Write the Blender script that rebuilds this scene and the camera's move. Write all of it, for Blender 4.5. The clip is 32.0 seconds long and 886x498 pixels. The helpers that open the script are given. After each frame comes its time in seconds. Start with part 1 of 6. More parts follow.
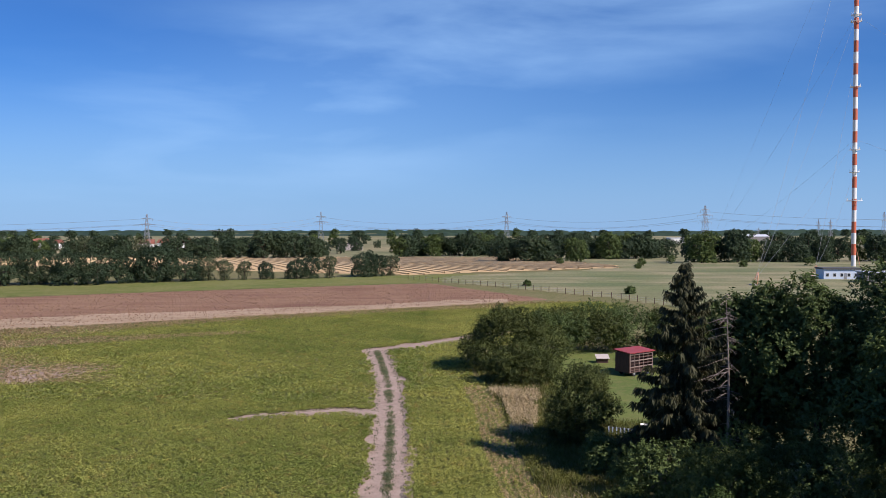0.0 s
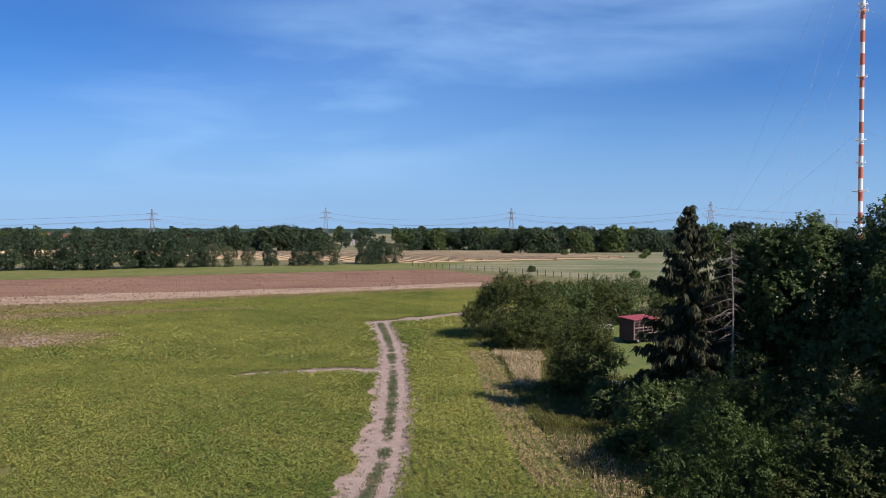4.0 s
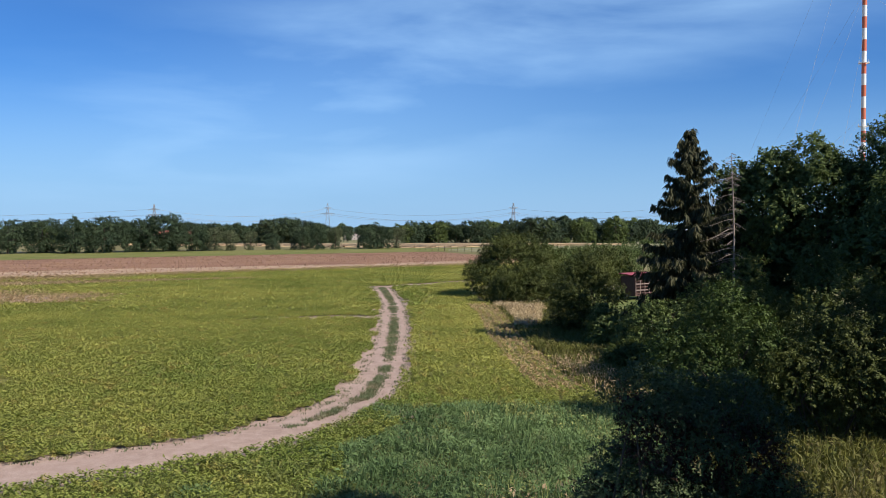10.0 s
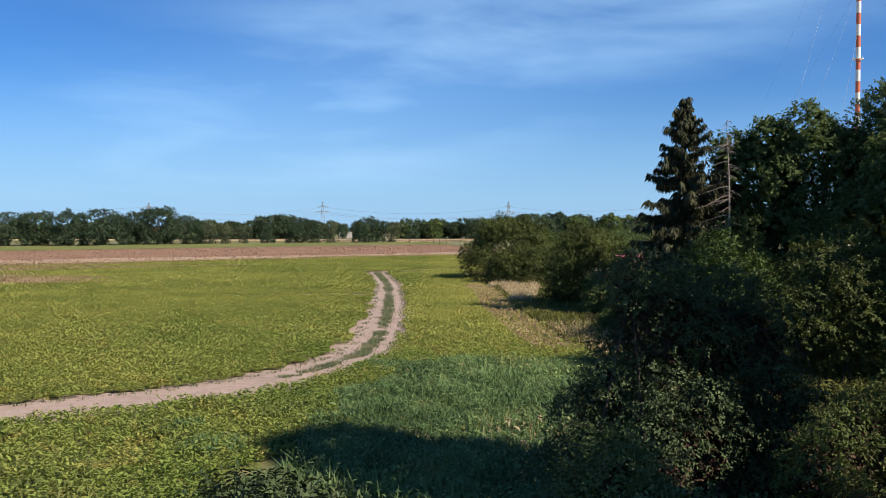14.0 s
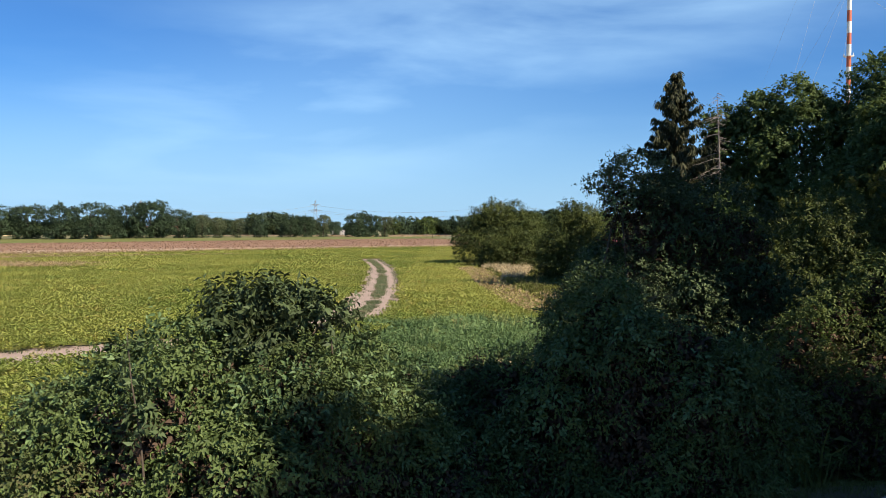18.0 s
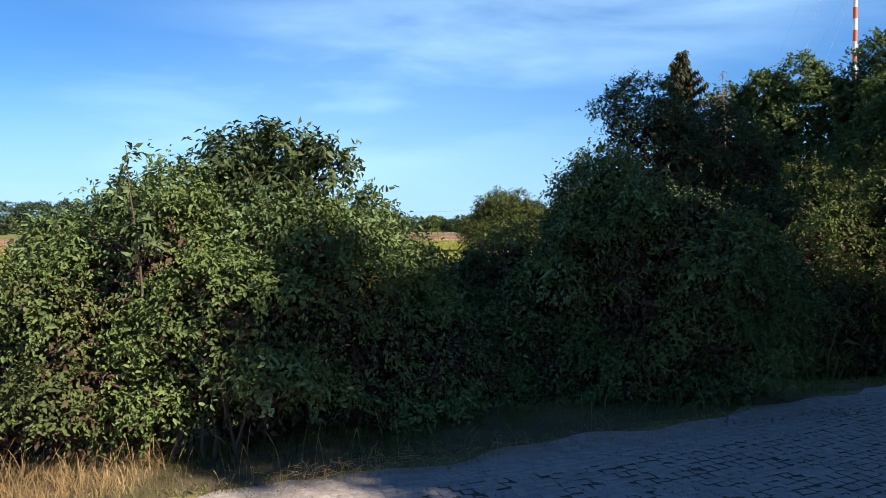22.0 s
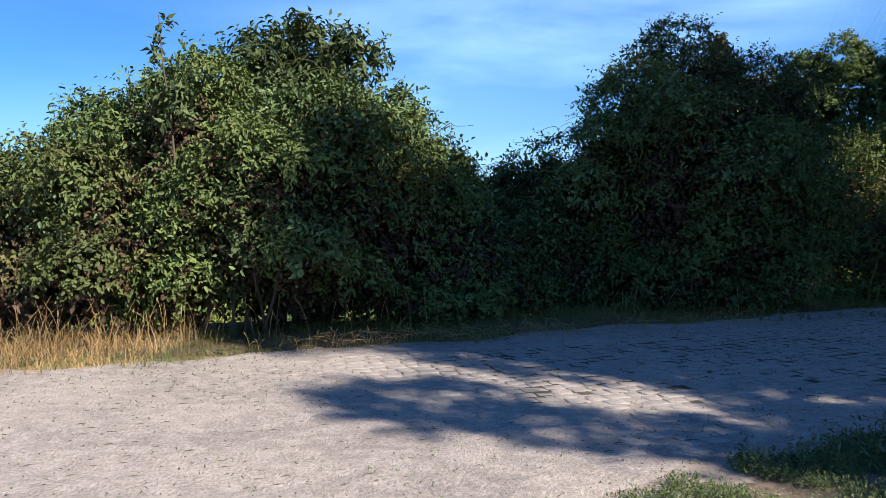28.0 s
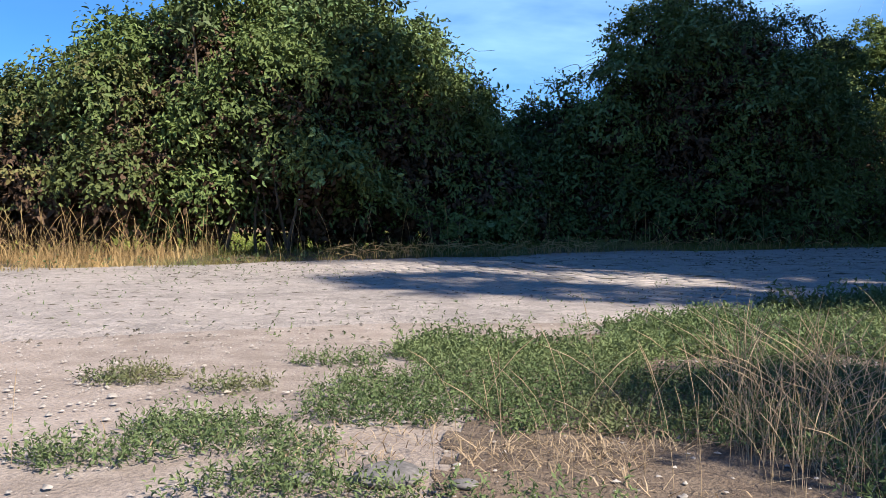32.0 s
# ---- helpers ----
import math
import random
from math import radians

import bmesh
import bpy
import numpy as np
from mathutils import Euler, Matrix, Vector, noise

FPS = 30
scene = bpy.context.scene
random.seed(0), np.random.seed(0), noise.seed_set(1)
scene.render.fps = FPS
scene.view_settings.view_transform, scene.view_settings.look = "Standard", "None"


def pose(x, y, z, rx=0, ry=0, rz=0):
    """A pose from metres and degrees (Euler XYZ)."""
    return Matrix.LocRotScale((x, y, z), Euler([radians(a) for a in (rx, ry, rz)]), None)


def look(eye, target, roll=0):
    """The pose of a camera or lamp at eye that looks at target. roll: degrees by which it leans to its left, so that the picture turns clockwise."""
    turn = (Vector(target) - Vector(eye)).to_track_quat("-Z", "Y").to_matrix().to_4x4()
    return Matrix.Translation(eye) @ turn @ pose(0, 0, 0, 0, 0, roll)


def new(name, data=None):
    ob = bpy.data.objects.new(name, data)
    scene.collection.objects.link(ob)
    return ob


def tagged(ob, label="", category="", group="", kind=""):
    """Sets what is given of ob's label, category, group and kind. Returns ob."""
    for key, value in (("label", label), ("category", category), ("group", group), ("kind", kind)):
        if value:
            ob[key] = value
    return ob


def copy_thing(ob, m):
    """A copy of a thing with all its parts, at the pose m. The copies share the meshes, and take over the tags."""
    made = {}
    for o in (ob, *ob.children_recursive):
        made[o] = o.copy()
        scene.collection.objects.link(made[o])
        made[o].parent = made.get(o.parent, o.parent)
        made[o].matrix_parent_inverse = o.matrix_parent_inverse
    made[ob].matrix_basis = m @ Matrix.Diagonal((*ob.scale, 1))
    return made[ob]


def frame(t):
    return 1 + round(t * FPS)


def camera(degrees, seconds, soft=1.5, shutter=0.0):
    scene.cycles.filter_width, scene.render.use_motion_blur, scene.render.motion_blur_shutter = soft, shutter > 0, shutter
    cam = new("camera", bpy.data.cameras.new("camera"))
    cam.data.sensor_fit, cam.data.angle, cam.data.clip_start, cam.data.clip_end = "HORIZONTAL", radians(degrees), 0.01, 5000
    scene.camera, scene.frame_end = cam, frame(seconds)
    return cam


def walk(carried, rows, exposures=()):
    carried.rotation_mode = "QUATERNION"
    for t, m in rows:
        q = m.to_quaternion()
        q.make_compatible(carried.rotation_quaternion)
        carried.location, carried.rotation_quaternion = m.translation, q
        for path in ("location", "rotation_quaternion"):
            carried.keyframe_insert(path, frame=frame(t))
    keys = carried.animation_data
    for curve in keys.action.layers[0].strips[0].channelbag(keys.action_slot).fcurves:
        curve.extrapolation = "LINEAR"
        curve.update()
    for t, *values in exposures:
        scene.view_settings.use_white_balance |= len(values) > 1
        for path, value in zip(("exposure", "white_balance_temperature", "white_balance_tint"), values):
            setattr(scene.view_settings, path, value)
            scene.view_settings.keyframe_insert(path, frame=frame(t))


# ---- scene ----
# camera: a drone that sinks from high over the field to knee height beside the road
cam = camera(57.0, 32.0, soft=0.65)
TILT = -1.43
ROWS = [
    (0.0, -0.000, 0.000, 19.360, 0.000, 0.024, 0.009),
    (0.5, -0.064, 0.004, 18.777, 0.019, 0.028, -0.073),
    (1.0, -0.018, 0.017, 18.197, 0.104, 0.023, -0.097),
    (1.5, 0.034, 0.056, 17.644, 0.174, 0.022, -0.093),
    (2.0, 0.079, 0.120, 17.156, 0.239, 0.016, -0.106),
    (2.5, 0.076, 0.189, 16.653, 0.291, -0.027, -0.136),
    (4.5, 0.209, 0.264, 14.570, 0.369, -0.020, -0.056),
    (5.0, 0.216, 0.303, 14.057, 0.389, 0.009, -0.033),
    (5.5, 0.209, 0.282, 13.537, 0.386, 0.033, -0.023),
    (6.0, 0.210, 0.262, 13.060, 0.404, 0.018, 0.002),
    (6.5, 0.235, 0.272, 12.634, 0.440, 0.017, 0.020),
    (7.0, 0.226, 0.236, 12.234, 0.444, 0.000, 0.021),
    (7.5, 0.238, 0.220, 11.800, 0.455, 0.002, 0.053),
    (8.0, 0.242, 0.233, 11.339, 0.467, 0.009, 0.095),
    (8.5, 0.247, 0.230, 10.870, 0.474, 0.004, 0.104),
    (9.0, 0.249, 0.219, 10.414, 0.479, 0.011, 0.107),
    (9.5, 0.270, 0.194, 9.950, 0.478, -0.019, 0.110),
    (10.0, 0.314, 0.164, 9.523, 0.489, -0.047, 0.102),
    (10.5, 0.348, 0.156, 9.112, 0.480, -0.056, 0.078),
    (11.0, 0.369, 0.120, 8.688, 0.486, -0.059, 0.086),
    (11.5, 0.369, 0.119, 8.237, 0.464, -0.115, 0.088),
    (12.0, 0.329, 0.140, 7.911, 0.406, -0.112, 0.076),
    (12.5, 0.327, 0.173, 7.765, 0.352, -0.077, 0.050),
    (13.0, 0.308, 0.220, 7.606, 0.267, -0.049, 0.041),
    (13.5, 0.320, 0.241, 7.362, 0.218, -0.055, 0.030),
    (14.0, 0.297, 0.222, 7.153, 0.147, -0.027, 0.042),
    (14.5, 0.265, 0.187, 6.968, 0.052, -0.030, 0.010),
    (16.5, 0.295, 0.067, 6.090, -0.245, 0.004, -0.019),
    (17.0, 0.302, -0.023, 5.816, -0.273, -0.014, 0.007),
    (17.5, 0.293, -0.166, 5.500, -0.294, -0.015, 0.015),
    (18.0, 0.287, -0.193, 5.132, -0.356, -0.011, 0.010),
    (18.5, 0.282, -0.206, 4.847, -0.365, 0.004, -0.002),
    (19.0, 0.281, -0.216, 4.512, -0.367, 0.023, -0.015),
    (19.5, 0.277, -0.219, 4.159, -0.372, 0.031, -0.029),
    (20.0, 0.274, -0.214, 3.947, -0.363, 0.040, 0.007),
    (20.5, 0.267, -0.184, 3.843, -0.320, 0.061, -0.008),
    (21.0, 0.281, -0.183, 3.739, -0.219, 0.067, 0.025),
    (21.5, 0.279, -0.165, 3.636, -0.153, 0.065, 0.022),
    (22.0, 0.313, -0.147, 3.517, -0.013, 0.065, 0.016),
    (22.5, 0.354, -0.170, 3.426, 0.117, 0.043, -0.006),
    (23.0, 0.379, -0.197, 3.340, 0.229, 0.062, -0.006),
    (23.5, 0.344, -0.220, 3.248, 0.376, 0.074, 0.017),
    (24.0, 0.328, -0.221, 3.155, 0.639, 0.077, -0.007),
    (24.5, 0.323, -0.221, 3.046, 0.803, 0.093, -0.012),
    (25.0, 0.304, -0.223, 2.940, 1.005, 0.075, -0.046),
    (25.5, 0.284, -0.227, 2.851, 1.171, 0.063, -0.050),
    (27.5, 0.334, -0.199, 2.491, 2.198, 0.032, -0.025),
    (28.0, 0.373, -0.159, 2.390, 2.479, 0.032, -0.003),
    (28.5, 0.356, -0.154, 2.283, 2.691, 0.000, 0.007),
    (29.0, 0.309, -0.138, 2.193, 2.815, -0.048, 0.025),
    (29.5, 0.293, -0.143, 2.100, 3.038, -0.061, -0.007),
    (30.0, 0.300, -0.144, 2.020, 3.250, -0.067, -0.009),
    (30.5, 0.303, -0.140, 1.941, 3.436, -0.084, -0.009),
    (31.0, 0.298, -0.138, 1.848, 3.547, -0.107, -0.010),
    (31.5, 0.326, -0.145, 1.738, 3.696, -0.064, -0.011),
    (32.0, 0.346, -0.148, 1.637, 3.772, -0.036, -0.051),
]
EXPOSURES = [(0.0, 0.26, 6350, 20), (9.0, 0.42, 6600, 15), (14.0, 0.54, 6850, 12), (17.0, 0.62, 7000, 11), (20.0, 0.88, 7250, 10), (23.0, 1.05, 7200, 10), (28.0, 1.1, 6800, 10), (32.0, 1.15, 6750, 10)]
walk(cam, [(t, pose(x, y, z, 90 + TILT + pitch, roll, yaw)) for t, x, y, z, yaw, pitch, roll in ROWS], EXPOSURES)

# sky and sun
SUN_AZ, SUN_EL = -36.0, 40.0      # degrees from +x towards +y, and above the horizon
world = bpy.data.worlds.new("sky")
scene.world = world
world.use_nodes = True
wn, wl = world.node_tree.nodes, world.node_tree.links
wn.clear()
sky = wn.new("ShaderNodeTexSky")
sky.sky_type, sky.sun_disc = "NISHITA", False
sky.sun_elevation, sky.sun_rotation = radians(SUN_EL), radians(90 - SUN_AZ)
sky.air_density, sky.dust_density, sky.ozone_density = 1.0, 0.3, 3.5
coords = wn.new("ShaderNodeTexCoord")
stretch = wn.new("ShaderNodeMapping")
stretch.inputs["Scale"].default_value = (1.3, 0.9, 5.5)
stretch.inputs["Rotation"].default_value = (radians(8), radians(-24), 0)
wisps = wn.new("ShaderNodeTexNoise")
wisps.inputs["Scale"].default_value, wisps.inputs["Detail"].default_value, wisps.inputs["Distortion"].default_value = 2.2, 9.0, 0.25
veil = wn.new("ShaderNodeValToRGB")
veil.color_ramp.elements[0].position, veil.color_ramp.elements[1].position = 0.44, 0.9
veil.color_ramp.elements[0].color, veil.color_ramp.elements[1].color = (0, 0, 0, 1), (0.7, 0.7, 0.7, 1)
cirrus = wn.new("ShaderNodeMixRGB")
cirrus.inputs["Color2"].default_value = (7.8, 12.8, 17.5, 1)
tint = wn.new("ShaderNodeMixRGB")
tint.blend_type = "MULTIPLY"
tint.inputs["Fac"].default_value = 1.0
tint.inputs["Color2"].default_value = (0.37, 0.895, 1.54, 1)
back = wn.new("ShaderNodeBackground")
back.inputs["Strength"].default_value = 0.056
out = wn.new("ShaderNodeOutputWorld")
wl.new(coords.outputs["Generated"], stretch.inputs["Vector"])
wl.new(stretch.outputs["Vector"], wisps.inputs["Vector"])
wl.new(wisps.outputs["Fac"], veil.inputs["Fac"])
bank = wn.new("ShaderNodeVectorMath")          # a long bank of cirrus across the sky
bank.operation = "DOT_PRODUCT"
bank.inputs[1].default_value = (0.385, 0.195, -0.902)
side = wn.new("ShaderNodeMath")
side.operation = "ABSOLUTE"
spread = wn.new("ShaderNodeMapRange")
spread.interpolation_type = "SMOOTHSTEP"
spread.inputs["From Min"].default_value, spread.inputs["From Max"].default_value = 0.0, 0.2
spread.inputs["To Min"].default_value, spread.inputs["To Max"].default_value = 1.0, 0.1
thick = wn.new("ShaderNodeMath")
thick.operation = "MULTIPLY"
haze = wn.new("ShaderNodeMath")
haze.operation = "MULTIPLY_ADD"
haze.inputs[1].default_value = 0.14
wl.new(coords.outputs["Generated"], bank.inputs[0])
wl.new(bank.outputs["Value"], side.inputs[0])
wl.new(side.outputs[0], spread.inputs["Value"])
wl.new(veil.outputs["Color"], thick.inputs[0])
wl.new(spread.outputs["Result"], thick.inputs[1])
wl.new(spread.outputs["Result"], haze.inputs[0])
wl.new(thick.outputs[0], haze.inputs[2])
wl.new(haze.outputs[0], cirrus.inputs["Fac"])
wl.new(sky.outputs["Color"], tint.inputs["Color1"])
wl.new(tint.outputs["Color"], cirrus.inputs["Color1"])
low_air = wn.new("ShaderNodeSeparateXYZ")        # pale air towards the horizon
paling = wn.new("ShaderNodeMapRange")
paling.interpolation_type = "SMOOTHSTEP"
paling.inputs["From Min"].default_value, paling.inputs["From Max"].default_value = -0.02, 0.2
paling.inputs["To Min"].default_value, paling.inputs["To Max"].default_value = 0.8, 0.0
pale_air = wn.new("ShaderNodeMixRGB")
pale_air.inputs["Color2"].default_value = (4.7, 7.9, 12.0, 1)
wl.new(coords.outputs["Generated"], low_air.inputs["Vector"])
wl.new(low_air.outputs["Z"], paling.inputs["Value"])
wl.new(paling.outputs["Result"], pale_air.inputs["Fac"])
wl.new(cirrus.outputs["Color"], pale_air.inputs["Color1"])
wl.new(pale_air.outputs["Color"], back.inputs["Color"])
wl.new(back.outputs["Background"], out.inputs["Surface"])
lamp = bpy.data.lights.new("sun", "SUN")
lamp.energy, lamp.angle, lamp.color = 5.0, radians(0.8), (1.0, 0.93, 0.82)
sun = new("sun", lamp)
ca, ce = radians(SUN_AZ), radians(SUN_EL)
sun.matrix_world = look((60 * math.cos(ca), 60 * math.sin(ca), 60 * math.tan(ce)), (0, 0, 0))

# ---- materials ----


def nodes_of(name):
    m = bpy.data.materials.new(name)
    m.use_nodes = True
    nt = m.node_tree
    nt.nodes.clear()
    o = nt.nodes.new("ShaderNodeOutputMaterial")
    b = nt.nodes.new("ShaderNodeBsdfPrincipled")
    nt.links.new(b.outputs[0], o.inputs[0])
    return m, nt.nodes, nt.links, b, o


def noise_fac(n, l, scale, detail=5.0, lo=0.35, hi=0.65, stretch=None, rough=0.6):
    """A noise in world metres, spread to 0..1 between lo and hi."""
    g = n.new("ShaderNodeNewGeometry")
    t = n.new("ShaderNodeTexNoise")
    t.inputs["Scale"].default_value, t.inputs["Detail"].default_value, t.inputs["Roughness"].default_value = scale, detail, rough
    v = g.outputs["Position"]
    if stretch:
        mp = n.new("ShaderNodeMapping")
        mp.inputs["Scale"].default_value = stretch[:3]
        mp.inputs["Rotation"].default_value = (0, 0, radians(stretch[3]) if len(stretch) > 3 else 0)
        l.new(v, mp.inputs["Vector"])
        v = mp.outputs["Vector"]
    l.new(v, t.inputs["Vector"])
    r = n.new("ShaderNodeMapRange")
    r.inputs["From Min"].default_value, r.inputs["From Max"].default_value = lo, hi
    l.new(t.outputs["Fac"], r.inputs["Value"])
    return r.outputs["Result"], t.outputs["Fac"]


def mix_rgb(n, l, fac, a, b, mode="MIX"):
    m = n.new("ShaderNodeMixRGB")
    m.blend_type = mode
    for key, v in (("Fac", fac), ("Color1", a), ("Color2", b)):
        if isinstance(v, (int, float)):
            m.inputs[key].default_value = v
        elif isinstance(v, tuple):
            m.inputs[key].default_value = (*v, 1)
        else:
            l.new(v, m.inputs[key])
    return m.outputs["Color"]


def bumped(n, l, b, height, strength, dist):
    u = n.new("ShaderNodeBump")
    u.inputs["Strength"].default_value, u.inputs["Distance"].default_value = strength, dist
    l.new(height, u.inputs["Height"])
    l.new(u.outputs["Normal"], b.inputs["Normal"])


def ground_like(name, a, b_, c, big=0.12, mid=1.5, fine=14.0, rough=0.95, bump=0.5, dist=0.05, spec=0.15, stretch=None, c_amount=0.75):
    """Earth, grass and field surfaces: two colours in patches, a third in finer spots, and a fine grain."""
    m, n, l, b, o = nodes_of(name)
    f1, _ = noise_fac(n, l, big, 4, 0.38, 0.62)
    f2, _ = noise_fac(n, l, mid, 5, 0.42, 0.68, stretch)
    f3, raw = noise_fac(n, l, fine, 4, 0.25, 0.75)
    col = mix_rgb(n, l, f1, a, b_)
    k = n.new("ShaderNodeMath")
    k.operation = "MULTIPLY"
    k.inputs[1].default_value = c_amount
    l.new(f2, k.inputs[0])
    col = mix_rgb(n, l, k.outputs[0], col, c)
    grain = n.new("ShaderNodeMapRange")
    grain.inputs["To Min"].default_value, grain.inputs["To Max"].default_value = 0.72, 1.22
    l.new(f3, grain.inputs["Value"])
    col = mix_rgb(n, l, 1.0, col, grain.outputs["Result"], "MULTIPLY")
    l.new(col, b.inputs["Base Color"])
    b.inputs["Roughness"].default_value = rough
    b.inputs["Specular IOR Level"].default_value = spec
    bumped(n, l, b, raw, bump, dist)
    return m


def leafy(name, dark, light, dry=None, dry_amount=0.15, big=0.15, rough=0.6, thin=0.3, spec=0.2):
    """Leaves: their tone runs from leaf to leaf and in patches; light shines through a little."""
    m, n, l, b, o = nodes_of(name)
    at = n.new("ShaderNodeAttribute")
    at.attribute_name = "tone"
    f1, _ = noise_fac(n, l, big, 4, 0.36, 0.64)
    blend = n.new("ShaderNodeMath")
    blend.operation = "MULTIPLY_ADD"
    blend.inputs[1].default_value, blend.inputs[2].default_value = 0.62, 0.0
    l.new(at.outputs["Fac"], blend.inputs[0])
    add = n.new("ShaderNodeMath")
    add.operation = "MULTIPLY_ADD"
    add.inputs[1].default_value = 0.38
    l.new(f1, add.inputs[0])
    l.new(blend.outputs[0], add.inputs[2])
    col = mix_rgb(n, l, add.outputs[0], dark, light)
    if dry:
        f2, _ = noise_fac(n, l, 0.9, 5, 0.62 - dry_amount, 0.8 - dry_amount)
        col = mix_rgb(n, l, f2, col, dry)
    l.new(col, b.inputs["Base Color"])
    b.inputs["Roughness"].default_value = rough
    b.inputs["Specular IOR Level"].default_value = spec
    tr = n.new("ShaderNodeBsdfTranslucent")
    l.new(col, tr.inputs["Color"])
    mx = n.new("ShaderNodeMixShader")
    mx.inputs[0].default_value = thin
    l.new(b.outputs[0], mx.inputs[1])
    l.new(tr.outputs[0], mx.inputs[2])
    l.new(mx.outputs[0], o.inputs[0])
    return m


def plain(name, a, b_=None, scale=6.0, rough=0.6, metal=0.0, spec=0.4, bump=0.15, dist=0.01, stretch=None):
    """Painted, wooden or metal surfaces with worn patches and a fine grain."""
    m, n, l, b, o = nodes_of(name)
    f1, raw = noise_fac(n, l, scale, 6, 0.35, 0.7, stretch)
    l.new(mix_rgb(n, l, f1, a, b_ or tuple(v * 0.7 for v in a)), b.inputs["Base Color"])
    b.inputs["Roughness"].default_value, b.inputs["Metallic"].default_value = rough, metal
    b.inputs["Specular IOR Level"].default_value = spec
    bumped(n, l, b, raw, bump, dist)
    return m


SOIL = ground_like("sandy_soil", (0.36, 0.265, 0.215), (0.3, 0.22, 0.175), (0.42, 0.325, 0.265), 0.3, 2.0, 25.0, bump=0.6, dist=0.04)
EARTH = ground_like("dry_earth_and_grass", (0.2, 0.17, 0.08), (0.16, 0.15, 0.06), (0.11, 0.12, 0.04), 0.08, 0.8, 9.0)
CROP_FLOOR = ground_like("crop_floor", (0.145, 0.165, 0.042), (0.185, 0.17, 0.055), (0.1, 0.125, 0.03), 0.07, 1.2, 6.0, bump=0.9, dist=0.2)
PINK = ground_like("pale_dry_strip", (0.38, 0.27, 0.18), (0.31, 0.22, 0.14), (0.45, 0.34, 0.23), 0.05, 0.35, 2.0, dist=0.2, stretch=(0.06, 1, 1, -26))
BROWN = ground_like("brown_field", (0.25, 0.145, 0.09), (0.19, 0.1, 0.065), (0.3, 0.19, 0.12), 0.05, 0.35, 2.0, dist=0.2, stretch=(0.06, 1, 1, -26))
STRIP = ground_like("green_strip", (0.12, 0.145, 0.035), (0.16, 0.165, 0.05), (0.2, 0.19, 0.07), 0.05, 0.3, 2.0, dist=0.2)
STUBBLE = ground_like("stubble", (0.58, 0.41, 0.21), (0.53, 0.37, 0.19), (0.47, 0.32, 0.165), 0.03, 0.3, 1.5, dist=0.15)
STRAW = ground_like("straw", (0.7, 0.52, 0.28), (0.64, 0.47, 0.25), (0.56, 0.4, 0.22), 0.05, 0.4, 3.0, dist=0.1)
MEADOW = ground_like("dry_meadow", (0.17, 0.185, 0.085), (0.31, 0.265, 0.155), (0.1, 0.13, 0.055), 0.025, 0.1, 1.2, dist=0.2, stretch=(0.12, 1, 1, 42))
LAWN = ground_like("lawn", (0.1, 0.14, 0.035), (0.13, 0.16, 0.04), (0.17, 0.17, 0.06), 0.15, 0.8, 6.0, dist=0.06)
FARLAND = ground_like("far_land", (0.2, 0.2, 0.1), (0.3, 0.25, 0.14), (0.09, 0.11, 0.05), 0.004, 0.012, 0.15, dist=0.5)
ROAD_DIRT = ground_like("road_dirt", (0.31, 0.27, 0.248), (0.225, 0.2, 0.187), (0.4, 0.352, 0.325), 0.9, 9.0, 48.0, bump=1.0, dist=0.016)
VERGE_DIRT = ground_like("verge_dirt", (0.285, 0.235, 0.205), (0.215, 0.175, 0.15), (0.36, 0.305, 0.27), 1.4, 9.0, 95.0, bump=0.6, dist=0.012)
COBBLE = ground_like("cobble_stone", (0.29, 0.255, 0.235), (0.22, 0.2, 0.19), (0.35, 0.305, 0.28), 4.0, 12.0, 90.0, rough=0.85, bump=0.5, dist=0.008, spec=0.3)
CRUMB = ground_like("dark_crumbs", (0.1, 0.085, 0.07), (0.16, 0.135, 0.11), (0.07, 0.065, 0.045), 6.0, 25.0, 90.0)
MOSS = leafy("joint_moss", (0.025, 0.03, 0.018), (0.06, 0.065, 0.035))
PEBBLE = ground_like("pebble", (0.33, 0.295, 0.265), (0.25, 0.225, 0.205), (0.42, 0.38, 0.34), 5.0, 20.0, 90.0, rough=0.8, bump=0.3, dist=0.004, spec=0.3)
BARK = plain("bark", (0.1, 0.075, 0.055), (0.055, 0.042, 0.032), 9.0, 0.95, bump=0.8, dist=0.03, stretch=(1, 1, 0.25))
DEADWOOD = plain("dead_wood", (0.3, 0.25, 0.21), (0.19, 0.155, 0.13), 9.0, 0.9, bump=0.6, dist=0.02, stretch=(1, 1, 0.25))
STALK = leafy("dry_stalks", (0.28, 0.2, 0.125), (0.52, 0.4, 0.27), rough=0.7, thin=0.2)
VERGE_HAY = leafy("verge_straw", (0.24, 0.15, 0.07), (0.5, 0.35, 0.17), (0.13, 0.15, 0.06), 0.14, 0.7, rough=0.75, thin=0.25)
STONE = ground_like("grey_stone", (0.15, 0.14, 0.14), (0.11, 0.103, 0.1), (0.19, 0.175, 0.17), 8.0, 30.0, 120.0, rough=0.85, bump=0.4, dist=0.004)
HAY = leafy("dry_grass", (0.3, 0.22, 0.12), (0.52, 0.4, 0.24), rough=0.75, thin=0.25, big=0.5)
CROP = leafy("crop_leaves", (0.165, 0.235, 0.05), (0.46, 0.45, 0.12), (0.42, 0.33, 0.1), 0.07, 0.1, rough=0.6, thin=0.35, spec=0.2)
CROP_DRY = leafy("withered_crop", (0.36, 0.25, 0.14), (0.52, 0.39, 0.22), thin=0.25)
